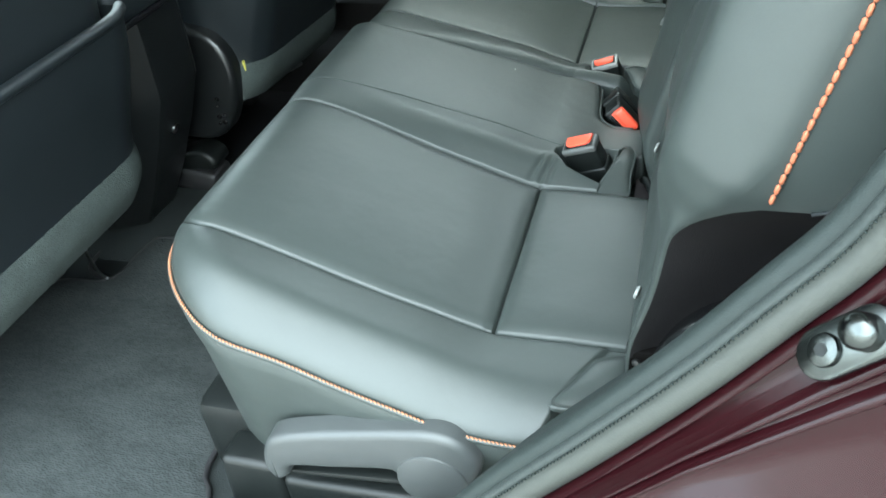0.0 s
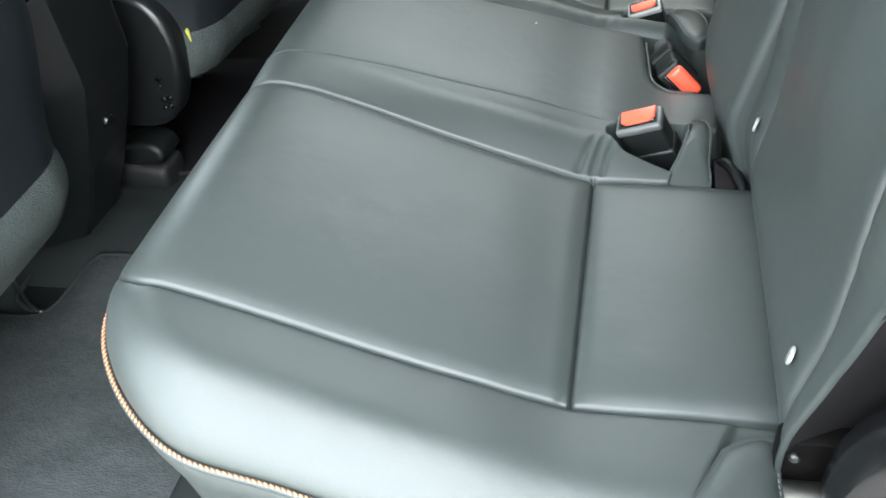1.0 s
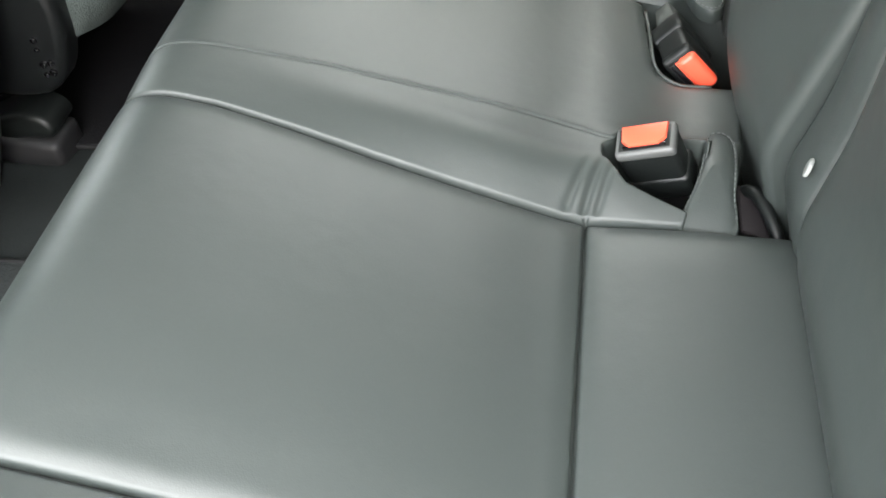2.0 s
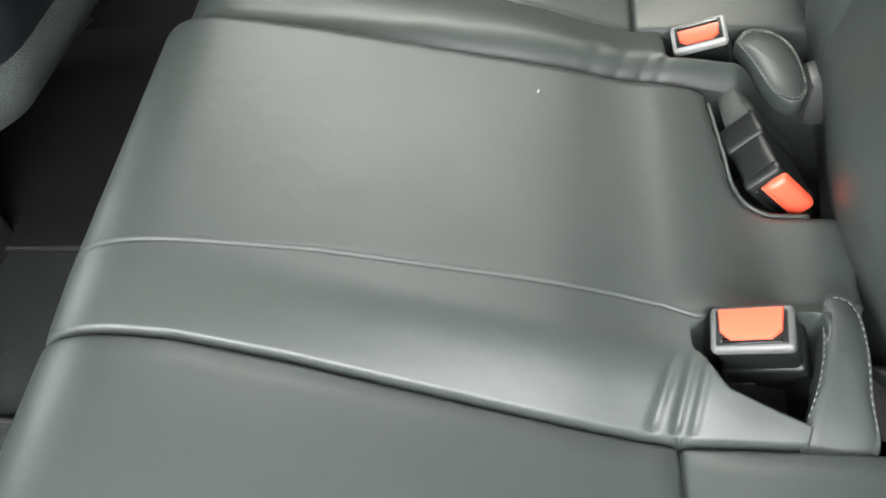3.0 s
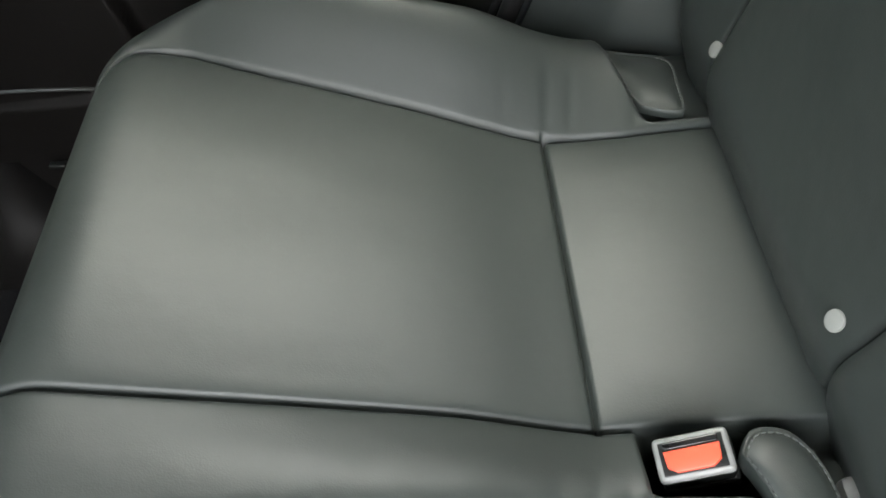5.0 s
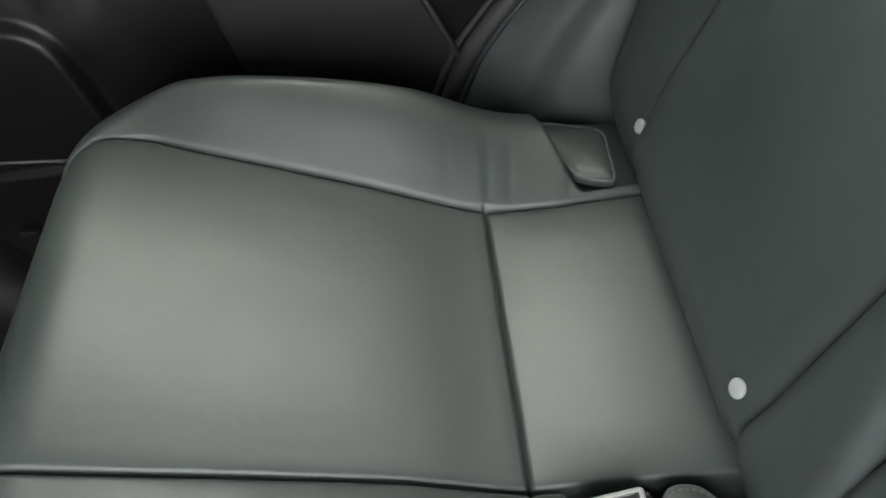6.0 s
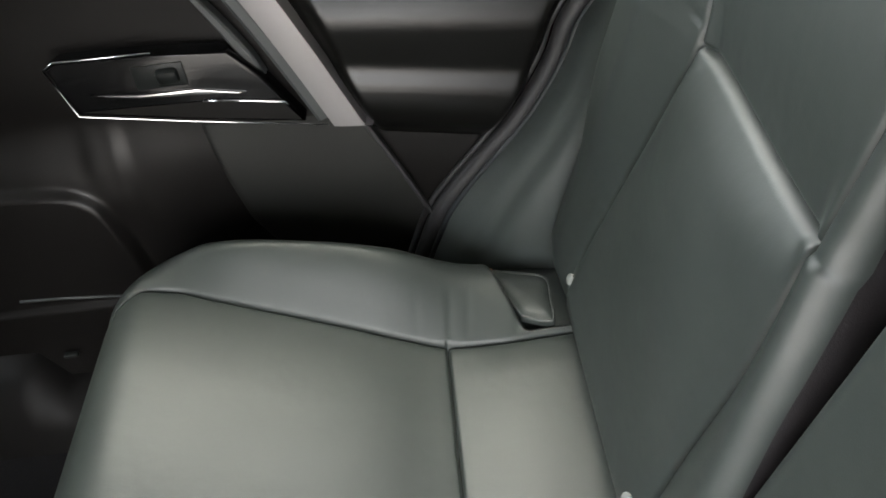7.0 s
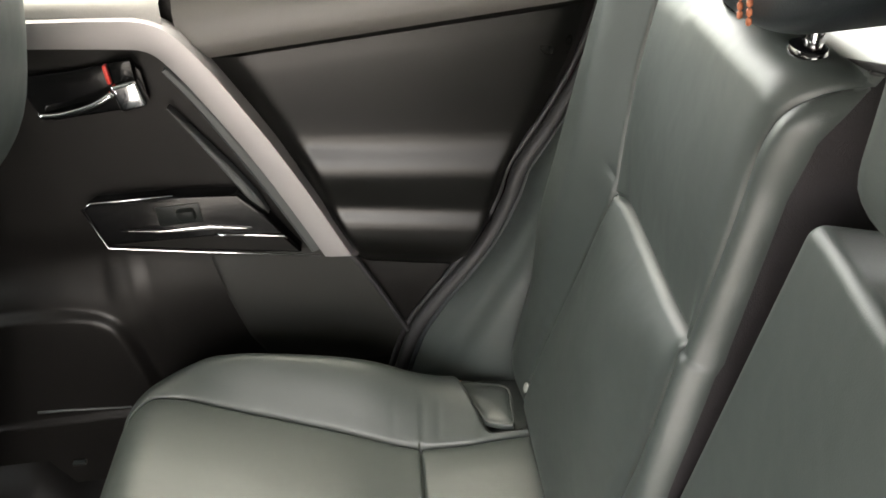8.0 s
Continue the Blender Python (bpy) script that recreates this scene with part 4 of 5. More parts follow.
part("body", sheet("body", np.array([console_ring(z) for z in np.linspace(0.045, 0.525, 28)]), CONSOLE_PLASTIC, sharp=22), CONSOLE)
part("lid", box("lid", (0.52, 0.225, 0.075), LEATHER_DARK, 0.026, (-0.945, -0.004, 0.560), seg=4), CONSOLE, "padded black armrest lid")
part("lid_frame", box("lid_frame", (0.53, 0.222, 0.012), GLOSS, 0.004, (-0.952, -0.002, 0.524)), CONSOLE, "glossy black frame under the lid")
part("socket", disc("socket", 0.0115, 0.008, GLOSS, pose(-0.738, 0.004, 0.284, 0, 112, 0), 0.002), CONSOLE, "small round socket")

# ---- recline lever and seat base beside the door opening ----
LEVER = thing("recline_lever", "dark grey plastic seat recline lever beside the cushion", "seat lever")
_lo = [(-0.247, 0.205), (-0.247, 0.222), (-0.238, 0.250), (-0.222, 0.267), (-0.176, 0.283), (-0.105, 0.300), (-0.045, 0.312), (-0.018, 0.312), (0.004, 0.303), (0.020, 0.284), (0.022, 0.262), (0.006, 0.228), (-0.024, 0.200), (-0.045, 0.194), (-0.064, 0.206), (-0.077, 0.229), (-0.084, 0.241), (-0.150, 0.229), (-0.211, 0.217), (-0.219, 0.198), (-0.235, 0.188)]
_lo = [(v.x, v.y) for v in resample([(a, b, 0) for a, b in _lo + _lo[:1]], 0.007)[:-1]]
part("arm", prism("arm", _lo, 0.030, PLASTIC_GREY, lambda a, b, c: (a, -0.624 - c, b), 0.010, 4), LEVER)
part("pivot_cap", disc("pivot_cap", 0.042, 0.034, PLASTIC_GREY, Matrix.Translation((-0.033, -0.640, 0.238)) @ Matrix.Rotation(radians(90), 4, "X"), 0.004, 40), LEVER, "round cap over the pivot")
part("lower_bar", box("lower_bar", (0.19, 0.02, 0.010), PLASTIC, 0.004, (-0.140, -0.628, 0.196), Matrix.Rotation(radians(-6), 4, "Y")), LEVER, "thin lower bar of the grip")
BASE = thing("seat_base_cover", "black plastic cover of the seat base", "seat base")
part("front_cover", box("front_cover", (0.090, 0.06, 0.12), PLASTIC, 0.010, (-0.292, -0.603, 0.118), Matrix.Rotation(radians(2), 4, "Y"), 3, (0.95, 0.9)), BASE)
part("back_plate", box("back_plate", (0.13, 0.05, 0.12), PLASTIC, 0.014, (-0.235, -0.545, 0.105), Matrix.Rotation(radians(-14), 4, "Y"), 3), BASE)
part("rail_cover", box("rail_cover", (0.40, 0.045, 0.050), PLASTIC, 0.010, (-0.046, -0.612, 0.143), Matrix.Rotation(radians(-1.5), 4, "Y"), 3), BASE)
part("corner_cover", box("corner_cover", (0.118, 0.050, 0.10), HINGE_BLACK, 0.014, (0.136, -0.622, 0.262), seg=4), BASE, "glossy black corner cover")
part("mount", box("mount", (0.60, 1.14, 0.14), PLASTIC, 0.02, (-0.10, 0.0, 0.13)), BASE)

# carpet turned up over the inner sill of the open door
_x, _t = np.meshgrid(np.linspace(-0.352, 0.20, 40), np.linspace(0, 1, 10), indexing="ij")
_y = -0.634 - 0.075 * _t - 0.004 * np.sin(_x * 60)
_z = 0.040 + 0.082 * sm(0.0, 0.30, _t) + 0.012 * sm(0.3, 1.0, _t) + 0.03 * sm(-0.35, 0.1, _x) - 0.03 * sm(-0.33, -0.352, _x)
SILL_CARPET = part("sill_carpet", sheet("sill_carpet", np.stack([_x, _y, _z], -1), MAT, flip=True))
tagged(SILL_CARPET, "grey carpet turned up over the inner door sill", "carpet", kind="structure")

# hinge cover and anchor bits behind the cushion corners
_h = thing("hinge_cover", "round black plastic seat hinge cover beside the backrest", "hinge cover")
_mx = Matrix.Translation((0.297, -0.578, 0.360)) @ Matrix.Rotation(radians(90), 4, "X")
part("cap", disc("cap", 0.112, 0.050, HINGE_BLACK, _mx, 0.018, 64), _h)
part("cap_face", disc("cap_face", 0.078, 0.004, HINGE_BLACK, Matrix.Translation((0.297, -0.604, 0.360)) @ Matrix.Rotation(radians(90), 4, "X"), 0.003, 40), _h)
part("stem", box("stem", (0.06, 0.03, 0.16), PLASTIC, 0.006, (0.255, -0.560, 0.26)), _h)
_h = thing("hinge_bracket", "steel hinge bracket with a dark plate and bolt", "hinge bracket")
part("plate", box("plate", (0.056, 0.020, 0.050), BRACKET, 0.004, (0.188, -0.538, 0.340)), _h, "black coated plate")
part("bolt", disc("bolt", 0.0042, 0.006, STEEL, Matrix.Translation((0.171, -0.550, 0.352)) @ Matrix.Rotation(radians(90), 4, "X"), 0.002, 16), _h, "small bright bolt")
part("tube", tube("tube", [(0.140, -0.562, 0.309), (0.19, -0.562, 0.310), (0.240, -0.562, 0.312)], 0.0180, BARE_STEEL, 20), _h, "bare steel tube")
part("base", box("base", (0.10, 0.07, 0.06), PLASTIC, 0.01, (0.19, -0.575, 0.235)), _h)
for _y in (-0.265, 0.43):
    _a = thing("child_seat_anchor", "black plastic anchor guide in the seat gap", "anchor")
    part("guide", box("guide", (0.010, 0.055, 0.030), RUBBER, 0.003, (0.172, _y, 0.305), Matrix.Rotation(radians(15), 4, "Y")), _a)
    part("bar", tube("bar", [(0.168, _y - 0.02, 0.312), (0.166, _y + 0.02, 0.314)], 0.003, STEEL, 10), _a, "steel wire bar")
_g = thing("hinge_block", "grey hinge block in the gap of the backrests", "hinge")
part("block", box("block", (0.030, 0.038, 0.05), RIM_GREY, 0.008, (0.160, 0.150, 0.305)), _g)
_g = thing("belt_stalk", "black webbing stalk in the seat gap", "belt stalk")
part("webbing", box("webbing", (0.030, 0.055, 0.005), FABRIC, 0.002, (0.150, -0.150, 0.300), Matrix.Rotation(radians(30), 4, "Y")), _g)
part("loop", tube("loop", resample([(0.135, -0.12, 0.29), (0.15, -0.135, 0.312), (0.165, -0.17, 0.305), (0.17, -0.19, 0.29)], 0.006), 0.006, PLASTIC, 8), _g)

# ---- far rear door ----
DOOR_Y = 0.752
DOOR = tagged(new("door_1"), "closed rear door with black trim and silver grab strip", "car door", kind="structure")


def on_door(x, z, out=0.0):
    return (x, DOOR_Y - out, z)


SEAL_CURVE = [(-0.06, 0.12), (-0.045, 0.22), (-0.020, 0.295), (0.008, 0.359), (0.045, 0.408), (0.084, 0.452), (0.120, 0.495), (0.148, 0.540), (0.168, 0.580), (0.182, 0.620), (0.232, 0.690), (0.275, 0.760), (0.305, 0.83), (0.325, 0.92)]


def seal_x(z):
    return lerp([(b, a) for a, b in SEAL_CURVE], z)


POCKET_TOP = [(-0.90, 0.472), (-0.56, 0.469), (-0.50, 0.464), (-0.462, 0.455), (-0.440, 0.440), (-0.428, 0.420), (-0.418, 0.375), (-0.409, 0.326), (-0.398, 0.22), (-0.390, 0.05), (-0.385, -0.6)]


def door_relief(x, z):
    """How far the lower door trim stands out into the cabin: a soft swell, with the door pocket below it."""
    o = 0.010 * sm(0.56, 0.40, z) + 0.003 * sm(0.20, 0.46, z) * sm(-0.34, -0.10, x)
    slope = (soft(POCKET_TOP, x + 0.004, 0.010) - soft(POCKET_TOP, x - 0.004, 0.010)) / 0.008
    d = (soft(POCKET_TOP, x, 0.010) - z) / np.sqrt(1 + slope * slope)
    o = o + 0.020 * sm(-0.002, 0.012, d) + 0.007 * np.exp(-(np.minimum(d, 0) / 0.035) ** 2) * sm(0.36, 0.44, z) * sm(-0.36, -0.42, x) * (1 - sm(-0.002, 0.012, d)) * sm(0.57, 0.48, z)
    o = o - 0.010 * np.exp(-((z - 0.535) / 0.04) ** 2) * sm(-0.14, -0.34, x)
    return o + 0.008 * sm(0.268, 0.262, z) * sm(-0.40, -0.44, x)


_z = np.linspace(0.09, 0.90, 220)
_P = []
for z in _z:
    xs = np.linspace(-0.86, float(seal_x(z)) - 0.004, 240)
    _P.append([on_door(x, z, float(door_relief(x, z))) for x in xs])
part("lower_trim", sheet("lower_trim", np.array(_P), DOOR_PLASTIC), DOOR, "black moulded door trim")
part("pocket_line", tube("pocket_line", [on_door(x, z, float(door_relief(x, z)) + 0.001) for x, z in ((-0.606, 0.286), (-0.55, 0.283), (-0.46, 0.274))], 0.0022, PLASTIC_GREY, 6), DOOR)

# matte panel set into the trim below the grab strip
_P = []
for z in np.linspace(0.30, 0.520, 40):
    x0 = float(lerp([(0.30, -0.205), (0.336, -0.230), (0.372, -0.249), (0.442, -0.265), (0.52, -0.280)], z))
    x1 = float(lerp([(0.30, 0.015), (0.352, -0.006), (0.475, -0.060), (0.52, -0.080)], z))
    _P.append([on_door(x, z, float(door_relief(x, z)) + e) for x, e in [(x0, -0.001), (x0 + 0.004, 0.0022)] + [(x, 0.003) for x in np.linspace(x0 + 0.010, x1, 20)]])
part("matte_panel", sheet("matte_panel", np.array(_P), DOOR_MATTE), DOOR, "matte grey-green lower panel")

# upper leather insert with the armrest roll
_prof = [(0.826, 0.012), (0.80, 0.014), (0.76, 0.014), (0.72, 0.0135), (0.700, 0.0140), (0.688, 0.0160), (0.676, 0.0210), (0.664, 0.0265), (0.654, 0.0302), (0.644, 0.0315), (0.632, 0.0305), (0.618, 0.028), (0.604, 0.0255), (0.595, 0.0245), (0.588, 0.026), (0.580, 0.030), (0.573, 0.033), (0.565, 0.035), (0.552, 0.036), (0.538, 0.0345), (0.522, 0.030), (0.508, 0.022), (0.496, 0.012)]
_pz, _po = (np.interp(np.linspace(0, len(_prof) - 1, 400), range(len(_prof)), c) for c in zip(*_prof))
_kern = np.exp(-np.linspace(-2, 2, 35) ** 2)
_po = np.convolve(np.pad(_po, 17, mode="edge"), _kern / _kern.sum(), mode="valid")
_P = []
_ts = np.linspace(0, 1, 50)
for z, o in zip(_pz[::3], _po[::3]):
    x0 = lerp([(0.49, -0.058), (0.586, -0.100), (0.654, -0.122), (0.83, -0.210)], z)
    x1 = float(seal_x(z - 0.03)) - 0.010
    tilt = lerp([(0.49, -0.20), (0.60, -0.16), (0.68, -0.12), (0.83, 0.045)], z)
    row = []
    for t in _ts:
        x = x0 + (x1 - x0) * t
        ease = float(sm(0, 0.10, t)) * float(sm(1, 0.93, t))
        row.append((x, DOOR_Y - 0.008 - o * (0.3 + 0.7 * ease), z + tilt * (x + 0.06)))
    _P.append(row)
part("armrest_insert", sheet("armrest_insert", np.array(_P), DOOR_LEATHER, flip=True), DOOR, "black leather insert with rolled armrest")


def strip_on_door(name, mid, widths, out, mat, thick, parent, label="", crown=0.4, foot=0.0):
    """A raised strip along a line of (x, z), with a crowned top, cut level at the height of its foot."""
    M = resample([(a, b, 0) for a, b in mid], 0.006)
    W = np.interp(np.linspace(0, 1, len(M)), np.linspace(0, 1, len(widths)), widths)
    P = []
    for i, p in enumerate(M):
        d = (M[min(i + 1, len(M) - 1)] - M[max(i - 1, 0)]).normalized()
        nrm = Vector((-d.y, d.x, 0))
        row = []
        for s, h in ((-1, 0.0), (-0.985, 0.75), (-0.92, 1.0 - crown * 0.3), (-0.5, 1.0), (0.0, 1.0), (0.5, 1.0), (0.92, 1.0 - crown * 0.3), (0.985, 0.75), (1, 0.0)):
            q = p + nrm * (s * W[i] / 2)
            row.append(on_door(q.x, max(q.y, foot + 0.1 * (-0.09 - q.x)), out + thick * h))
        P.append(row)
    return part(name, sheet(name, np.array(P), mat, sharp=24), parent, label)


strip_on_door("grab_strip", [(-0.60, 0.906), (-0.45, 0.888), (-0.36, 0.879), (-0.305, 0.873), (-0.272, 0.868), (-0.250, 0.856), (-0.231, 0.832), (-0.204, 0.786), (-0.162, 0.7045), (-0.125, 0.621), (-0.089, 0.531), (-0.072, 0.490)], [0.030, 0.031, 0.033, 0.036, 0.038, 0.038, 0.037, 0.037, 0.036, 0.036], 0.012, SILVER, 0.034, DOOR, "satin silver grab strip", 0.12, 0.523)
strip_on_door("strip_shadow", [(-0.245, 0.835), (-0.18, 0.72), (-0.115, 0.60), (-0.052, 0.475), (0.0, 0.352)], [0.010, 0.010, 0.010, 0.007, 0.006], 0.020, RUBBER, 0.008, DOOR, "black joint")
strip_on_door("strip_side", [(-0.258, 0.820), (-0.225, 0.766), (-0.190, 0.697), (-0.153, 0.620), (-0.115, 0.529)], [0.010, 0.016, 0.019, 0.021, 0.020], 0.010, PLASTIC_GREY, 0.024, DOOR, "dark grey side face of the strip", 0.3)
strip_on_door("grip_recess", [(-0.272, 0.765), (-0.240, 0.710), (-0.212, 0.660), (-0.188, 0.612), (-0.168, 0.566)], [0.002, 0.006, 0.012, 0.015, 0.004], 0.006, PLASTIC_GREY, 0.016, DOOR, "soft grey grip behind the strip")


def plate_on_door(name, outline, out, thick, mat, parent, label="", bevel=0.003):
    return part(name, prism(name, outline, thick, mat, lambda a, b, c: on_door(a, b, out + c), bevel), parent, label)


_sw = plate_on_door("switch_panel", [(-0.4180, 0.6380), (-0.4040, 0.6450), (-0.2940, 0.6420), (-0.2090, 0.6340), (-0.1790, 0.6000), (-0.1390, 0.5300), (-0.2740, 0.5520), (-0.4020, 0.5760)], 0.008, 0.028, PANEL_BLACK, DOOR, "glossy black window switch panel", 0.004)
part("lower_band", mesh("lower_band", [on_door(x, z, 0.0372) for x, z in ((-0.2490, 0.5760), (-0.1600, 0.5620), (-0.1420, 0.5350), (-0.2740, 0.5570), (-0.3960, 0.5810))], [(0, 4, 3, 2, 1)], DOOR_PLASTIC, smooth=False), _sw, "dark grey lower band")
part("chrome_line", tube("chrome_line", [on_door(x, z, 0.038) for x, z in ((-0.2520, 0.5775), (-0.2040, 0.5710), (-0.1570, 0.5630), (-0.1540, 0.5580))], 0.0016, CHROME, 8), _sw, "thin chrome line")
# shine on the glossy panel, shaped as a thin mirror-bright wedge
part("shine_wedge", prism("shine_wedge", [(-0.3790, 0.6025), (-0.3240, 0.5955), (-0.2560, 0.5940), (-0.1990, 0.5820), (-0.2560, 0.5875), (-0.3240, 0.5910)], 0.004, CHROME, lambda a, b, c: on_door(a, b, 0.0355 + c), 0.001), _sw, "slim bright wedge standing for the shine on the panel")
part("chrome_edge", tube("chrome_edge", [on_door(x, z, 0.034) for x, z in ((-0.2940, 0.6445), (-0.4060, 0.6470), (-0.4200, 0.6390), (-0.4120, 0.6090), (-0.4030, 0.5740), (-0.2740, 0.5495), (-0.1120, 0.5210))], 0.0012, CHROME, 8), _sw, "thin chrome edge")
part("switch_well", box("switch_well", (0.060, 0.003, 0.030), PLASTIC, 0.001, on_door(-0.292, 0.616, 0.0365)), _sw, "dark switch well")
part("window_switch", box("window_switch", (0.026, 0.012, 0.020), PLASTIC, 0.005, on_door(-0.282, 0.616, 0.040), Matrix.Rotation(radians(14), 4, "X")), _sw, "dark grey window switch")

_hd = plate_on_door("handle_bezel", [(-0.452, 0.825), (-0.38, 0.826), (-0.305, 0.832), (-0.293, 0.815), (-0.293, 0.778), (-0.305, 0.768), (-0.42, 0.762), (-0.438, 0.776)], 0.004, 0.010, PANEL_BLACK, DOOR, "black handle recess", 0.003)
_lev = part("inner_handle", tube("inner_handle", resample([on_door(-0.432, 0.774, 0.022), on_door(-0.40, 0.776, 0.030), on_door(-0.355, 0.786, 0.036), on_door(-0.325, 0.800, 0.034)], 0.006), 0.0045, CHROME, 10), _hd, "chrome inner door handle")
part("handle_root", box("handle_root", (0.036, 0.022, 0.038), CHROME, 0.006, on_door(-0.312, 0.790, 0.022), Matrix.Rotation(radians(-8), 4, "Y"), 3), _hd, "chrome root of the handle")
part("lock_knob", box("lock_knob", (0.030, 0.016, 0.028), PANEL_BLACK, 0.003, on_door(-0.312, 0.822, 0.022)), _hd, "black lock knob")
part("lock_mark", box("lock_mark", (0.005, 0.010, 0.024), RED, 0.001, on_door(-0.331, 0.820, 0.024)), _hd, "red lock mark")

# belt trim and window
_P = []
for t in np.linspace(0, 1, 40):
    x = -0.235 + 0.60 * t
    z0 = 0.824 + 0.045 * (x + 0.2)
    _P.append([on_door(x, z0 - 0.004, 0.004), on_door(x, z0, 0.018), on_door(x, z0 + 0.02, 0.024), on_door(x, z0 + 0.06, 0.016), on_door(x, z0 + 0.085, -0.004)])
part("belt_trim", sheet("belt_trim", np.array(_P), BELT, flip=True), DOOR, "brown-grey belt trim")
_P = []
for x in np.linspace(-0.80, -0.245, 40):
    zb = float(lerp([(-0.80, 0.935), (-0.60, 0.917), (-0.45, 0.899), (-0.36, 0.890), (-0.29, 0.880), (-0.245, 0.862)], x))
    zt = 0.917 - 0.09 * (x + 0.335)
    _P.append([on_door(x, zb, 0.030), on_door(x, zb + 0.3 * (zt - zb), 0.034), on_door(x, zb + 0.8 * (zt - zb), 0.026), on_door(x, zt, 0.006)])
# its light colour stands for the glare of the window above
part("upper_trim", sheet("upper_trim", np.array(_P), TRIM_LIT, flip=True), DOOR, "grey upper trim, lightened in colour for window light")
part("belt_seal", box("belt_seal", (1.30, 0.02, 0.010), RUBBER, 0.003, on_door(-0.24, 0.914, -0.006), Matrix.Rotation(radians(1.5), 4, "Y")), DOOR, "black window seal")
_w = tagged(new("window_1"), "rear door window letting in white daylight", "window", kind="structure")
_gl = part("pane", mesh("pane", [on_door(-0.86, 0.91, -0.03), on_door(0.34, 0.91, -0.03), on_door(0.30, 1.20, 0.02), on_door(-0.80, 1.22, 0.02)], [(0, 1, 2, 3)], GLASS), _w)
part("door_skin", box("door_skin", (1.20, 0.02, 0.80), PAINT, 0.005, (-0.26, 0.86, 0.46)), DOOR)

# rubber seal of the door opening
_sealr = tagged(new("door_seal"), "black rubber seal round the door opening", "door seal", kind="structure")
part("bulb", tube("bulb", [(a + 0.006, 0.728, b) for a, b in [(v.x, v.y) for v in resample([(a, b, 0) for a, b in SEAL_CURVE], 0.015)]], 0.0125, RUBBER, 10), _sealr)
part("lip", tube("lip", [(a - 0.012, 0.736, b) for a, b in [(v.x, v.y) for v in resample([(a, b, 0) for a, b in SEAL_CURVE], 0.015)]], 0.0045, RUBBER, 8), _sealr)

# leather side bolster between the backrest and the door opening
_SB = thing("side_bolster", "black leather side bolster beside the rear backrest", "side bolster")
_P = []
for i, t in enumerate(np.linspace(0, 1, 70)):
    z = 0.27 + 0.60 * t
    a = np.array([float(seal_x(z)) + 0.016, 0.722, z])
    b = np.array([0.150 + 0.27 * (z - 0.40) + 0.050, 0.640, z + 0.01])
    row = []
    for s in np.linspace(0, 1, 30):
        q = a + (b - a) * s
        puff = 0.026 * math.sin(math.pi * s) ** 0.8
        fold = 0.007 * math.exp(-((s - 0.45 - 0.25 * (t - 0.3)) / 0.10) ** 2) * float(sm(0.65, 0.2, t)) + 0.004 * math.sin(9 * t + 5 * s) * float(sm(0.6, 0.1, t)) * math.sin(math.pi * s)
        row.append(q + np.array([-0.6, -0.8, 0.0]) * (puff - fold))
    _P.append(row)
part("cover", sheet("cover", np.array(_P), LEATHER, flip=True), _SB)
part("hem", tube("hem", [tuple(r[0] + np.array([0.0, -0.004, 0.0])) for r in _P[::3]], 0.004, LEATHER_DARK, 8), _SB, "dark stitched hem")

# sill and pillar trim of the far side
_sill = tagged(new("sill_trim"), "black plastic sill trim", "sill trim", kind="structure")
_P = []
for x in np.linspace(-1.6, 0.05, 60):
    rise = 0.06 * float(sm(-0.590, -0.625, x)) + 0.05 * float(sm(-0.5, -0.1, x))
    _P.append([(x, 0.62, 0.044), (x, 0.635, 0.09), (x, 0.65, 0.115 + 0.4 * rise), (x, 0.70, 0.125 + rise), (x, 0.745, 0.13 + rise)])
part("scuff_plate", sheet("scuff_plate", np.array(_P), SILL), _sill)
part("scuff_clip", box("scuff_clip", (0.022, 0.010, 0.006), PLASTIC, 0.002, (-0.566, 0.700, 0.186)), _sill)

# ---- car body ----
BODY = tagged(new("car_body"), "dark red car body with the rear doorway open", "car body", kind="structure")
OPEN = [(-0.30, 0.02), (-0.14, 0.10), (-0.03, 0.235), (0.060, 0.360), (0.150, 0.467), (0.218, 0.552), (0.265, 0.618), (0.301, 0.671), (0.330, 0.740), (0.355, 0.83), (0.36, 0.95), (0.30, 1.12), (0.18, 1.24)]
_O = [(v.x, v.y) for v in resample([(a, b, 0) for a, b in OPEN], 0.015)]


def jamb(name, cross, mat, label=""):
    """A moulding swept along the doorway; cross gives (rearward offset, y)."""
    P = []
    for i, (x, z) in enumerate(_O):
        x0, z0 = _O[max(i - 1, 0)]
        x1, z1 = _O[min(i + 1, len(_O) - 1)]
        d = math.hypot(x1 - x0, z1 - z0)
        nx, nz = (z1 - z0) / d, -(x1 - x0) / d
        k = float(lerp([(0.0, 0.12), (0.45, 0.14), (0.52, 0.38), (0.57, 0.76), (0.61, 1.16), (0.66, 1.65), (0.72, 1.85)], z))
        P.append([(min(x + q * nx, 1.28), y, min(max(z + q * nz, -0.12), 1.335)) for q, y in ((0.02 + (o - 0.02) * k if o > 0.02 else o, y) for o, y in cross)])
    return part(name, sheet(name, np.array(P), mat), BODY, label)


def arc(o, y, r, a0, a1, n=9):
    return [(o + r * math.cos(radians(a)), y + r * math.sin(radians(a))) for a in np.linspace(a0, a1, n)]


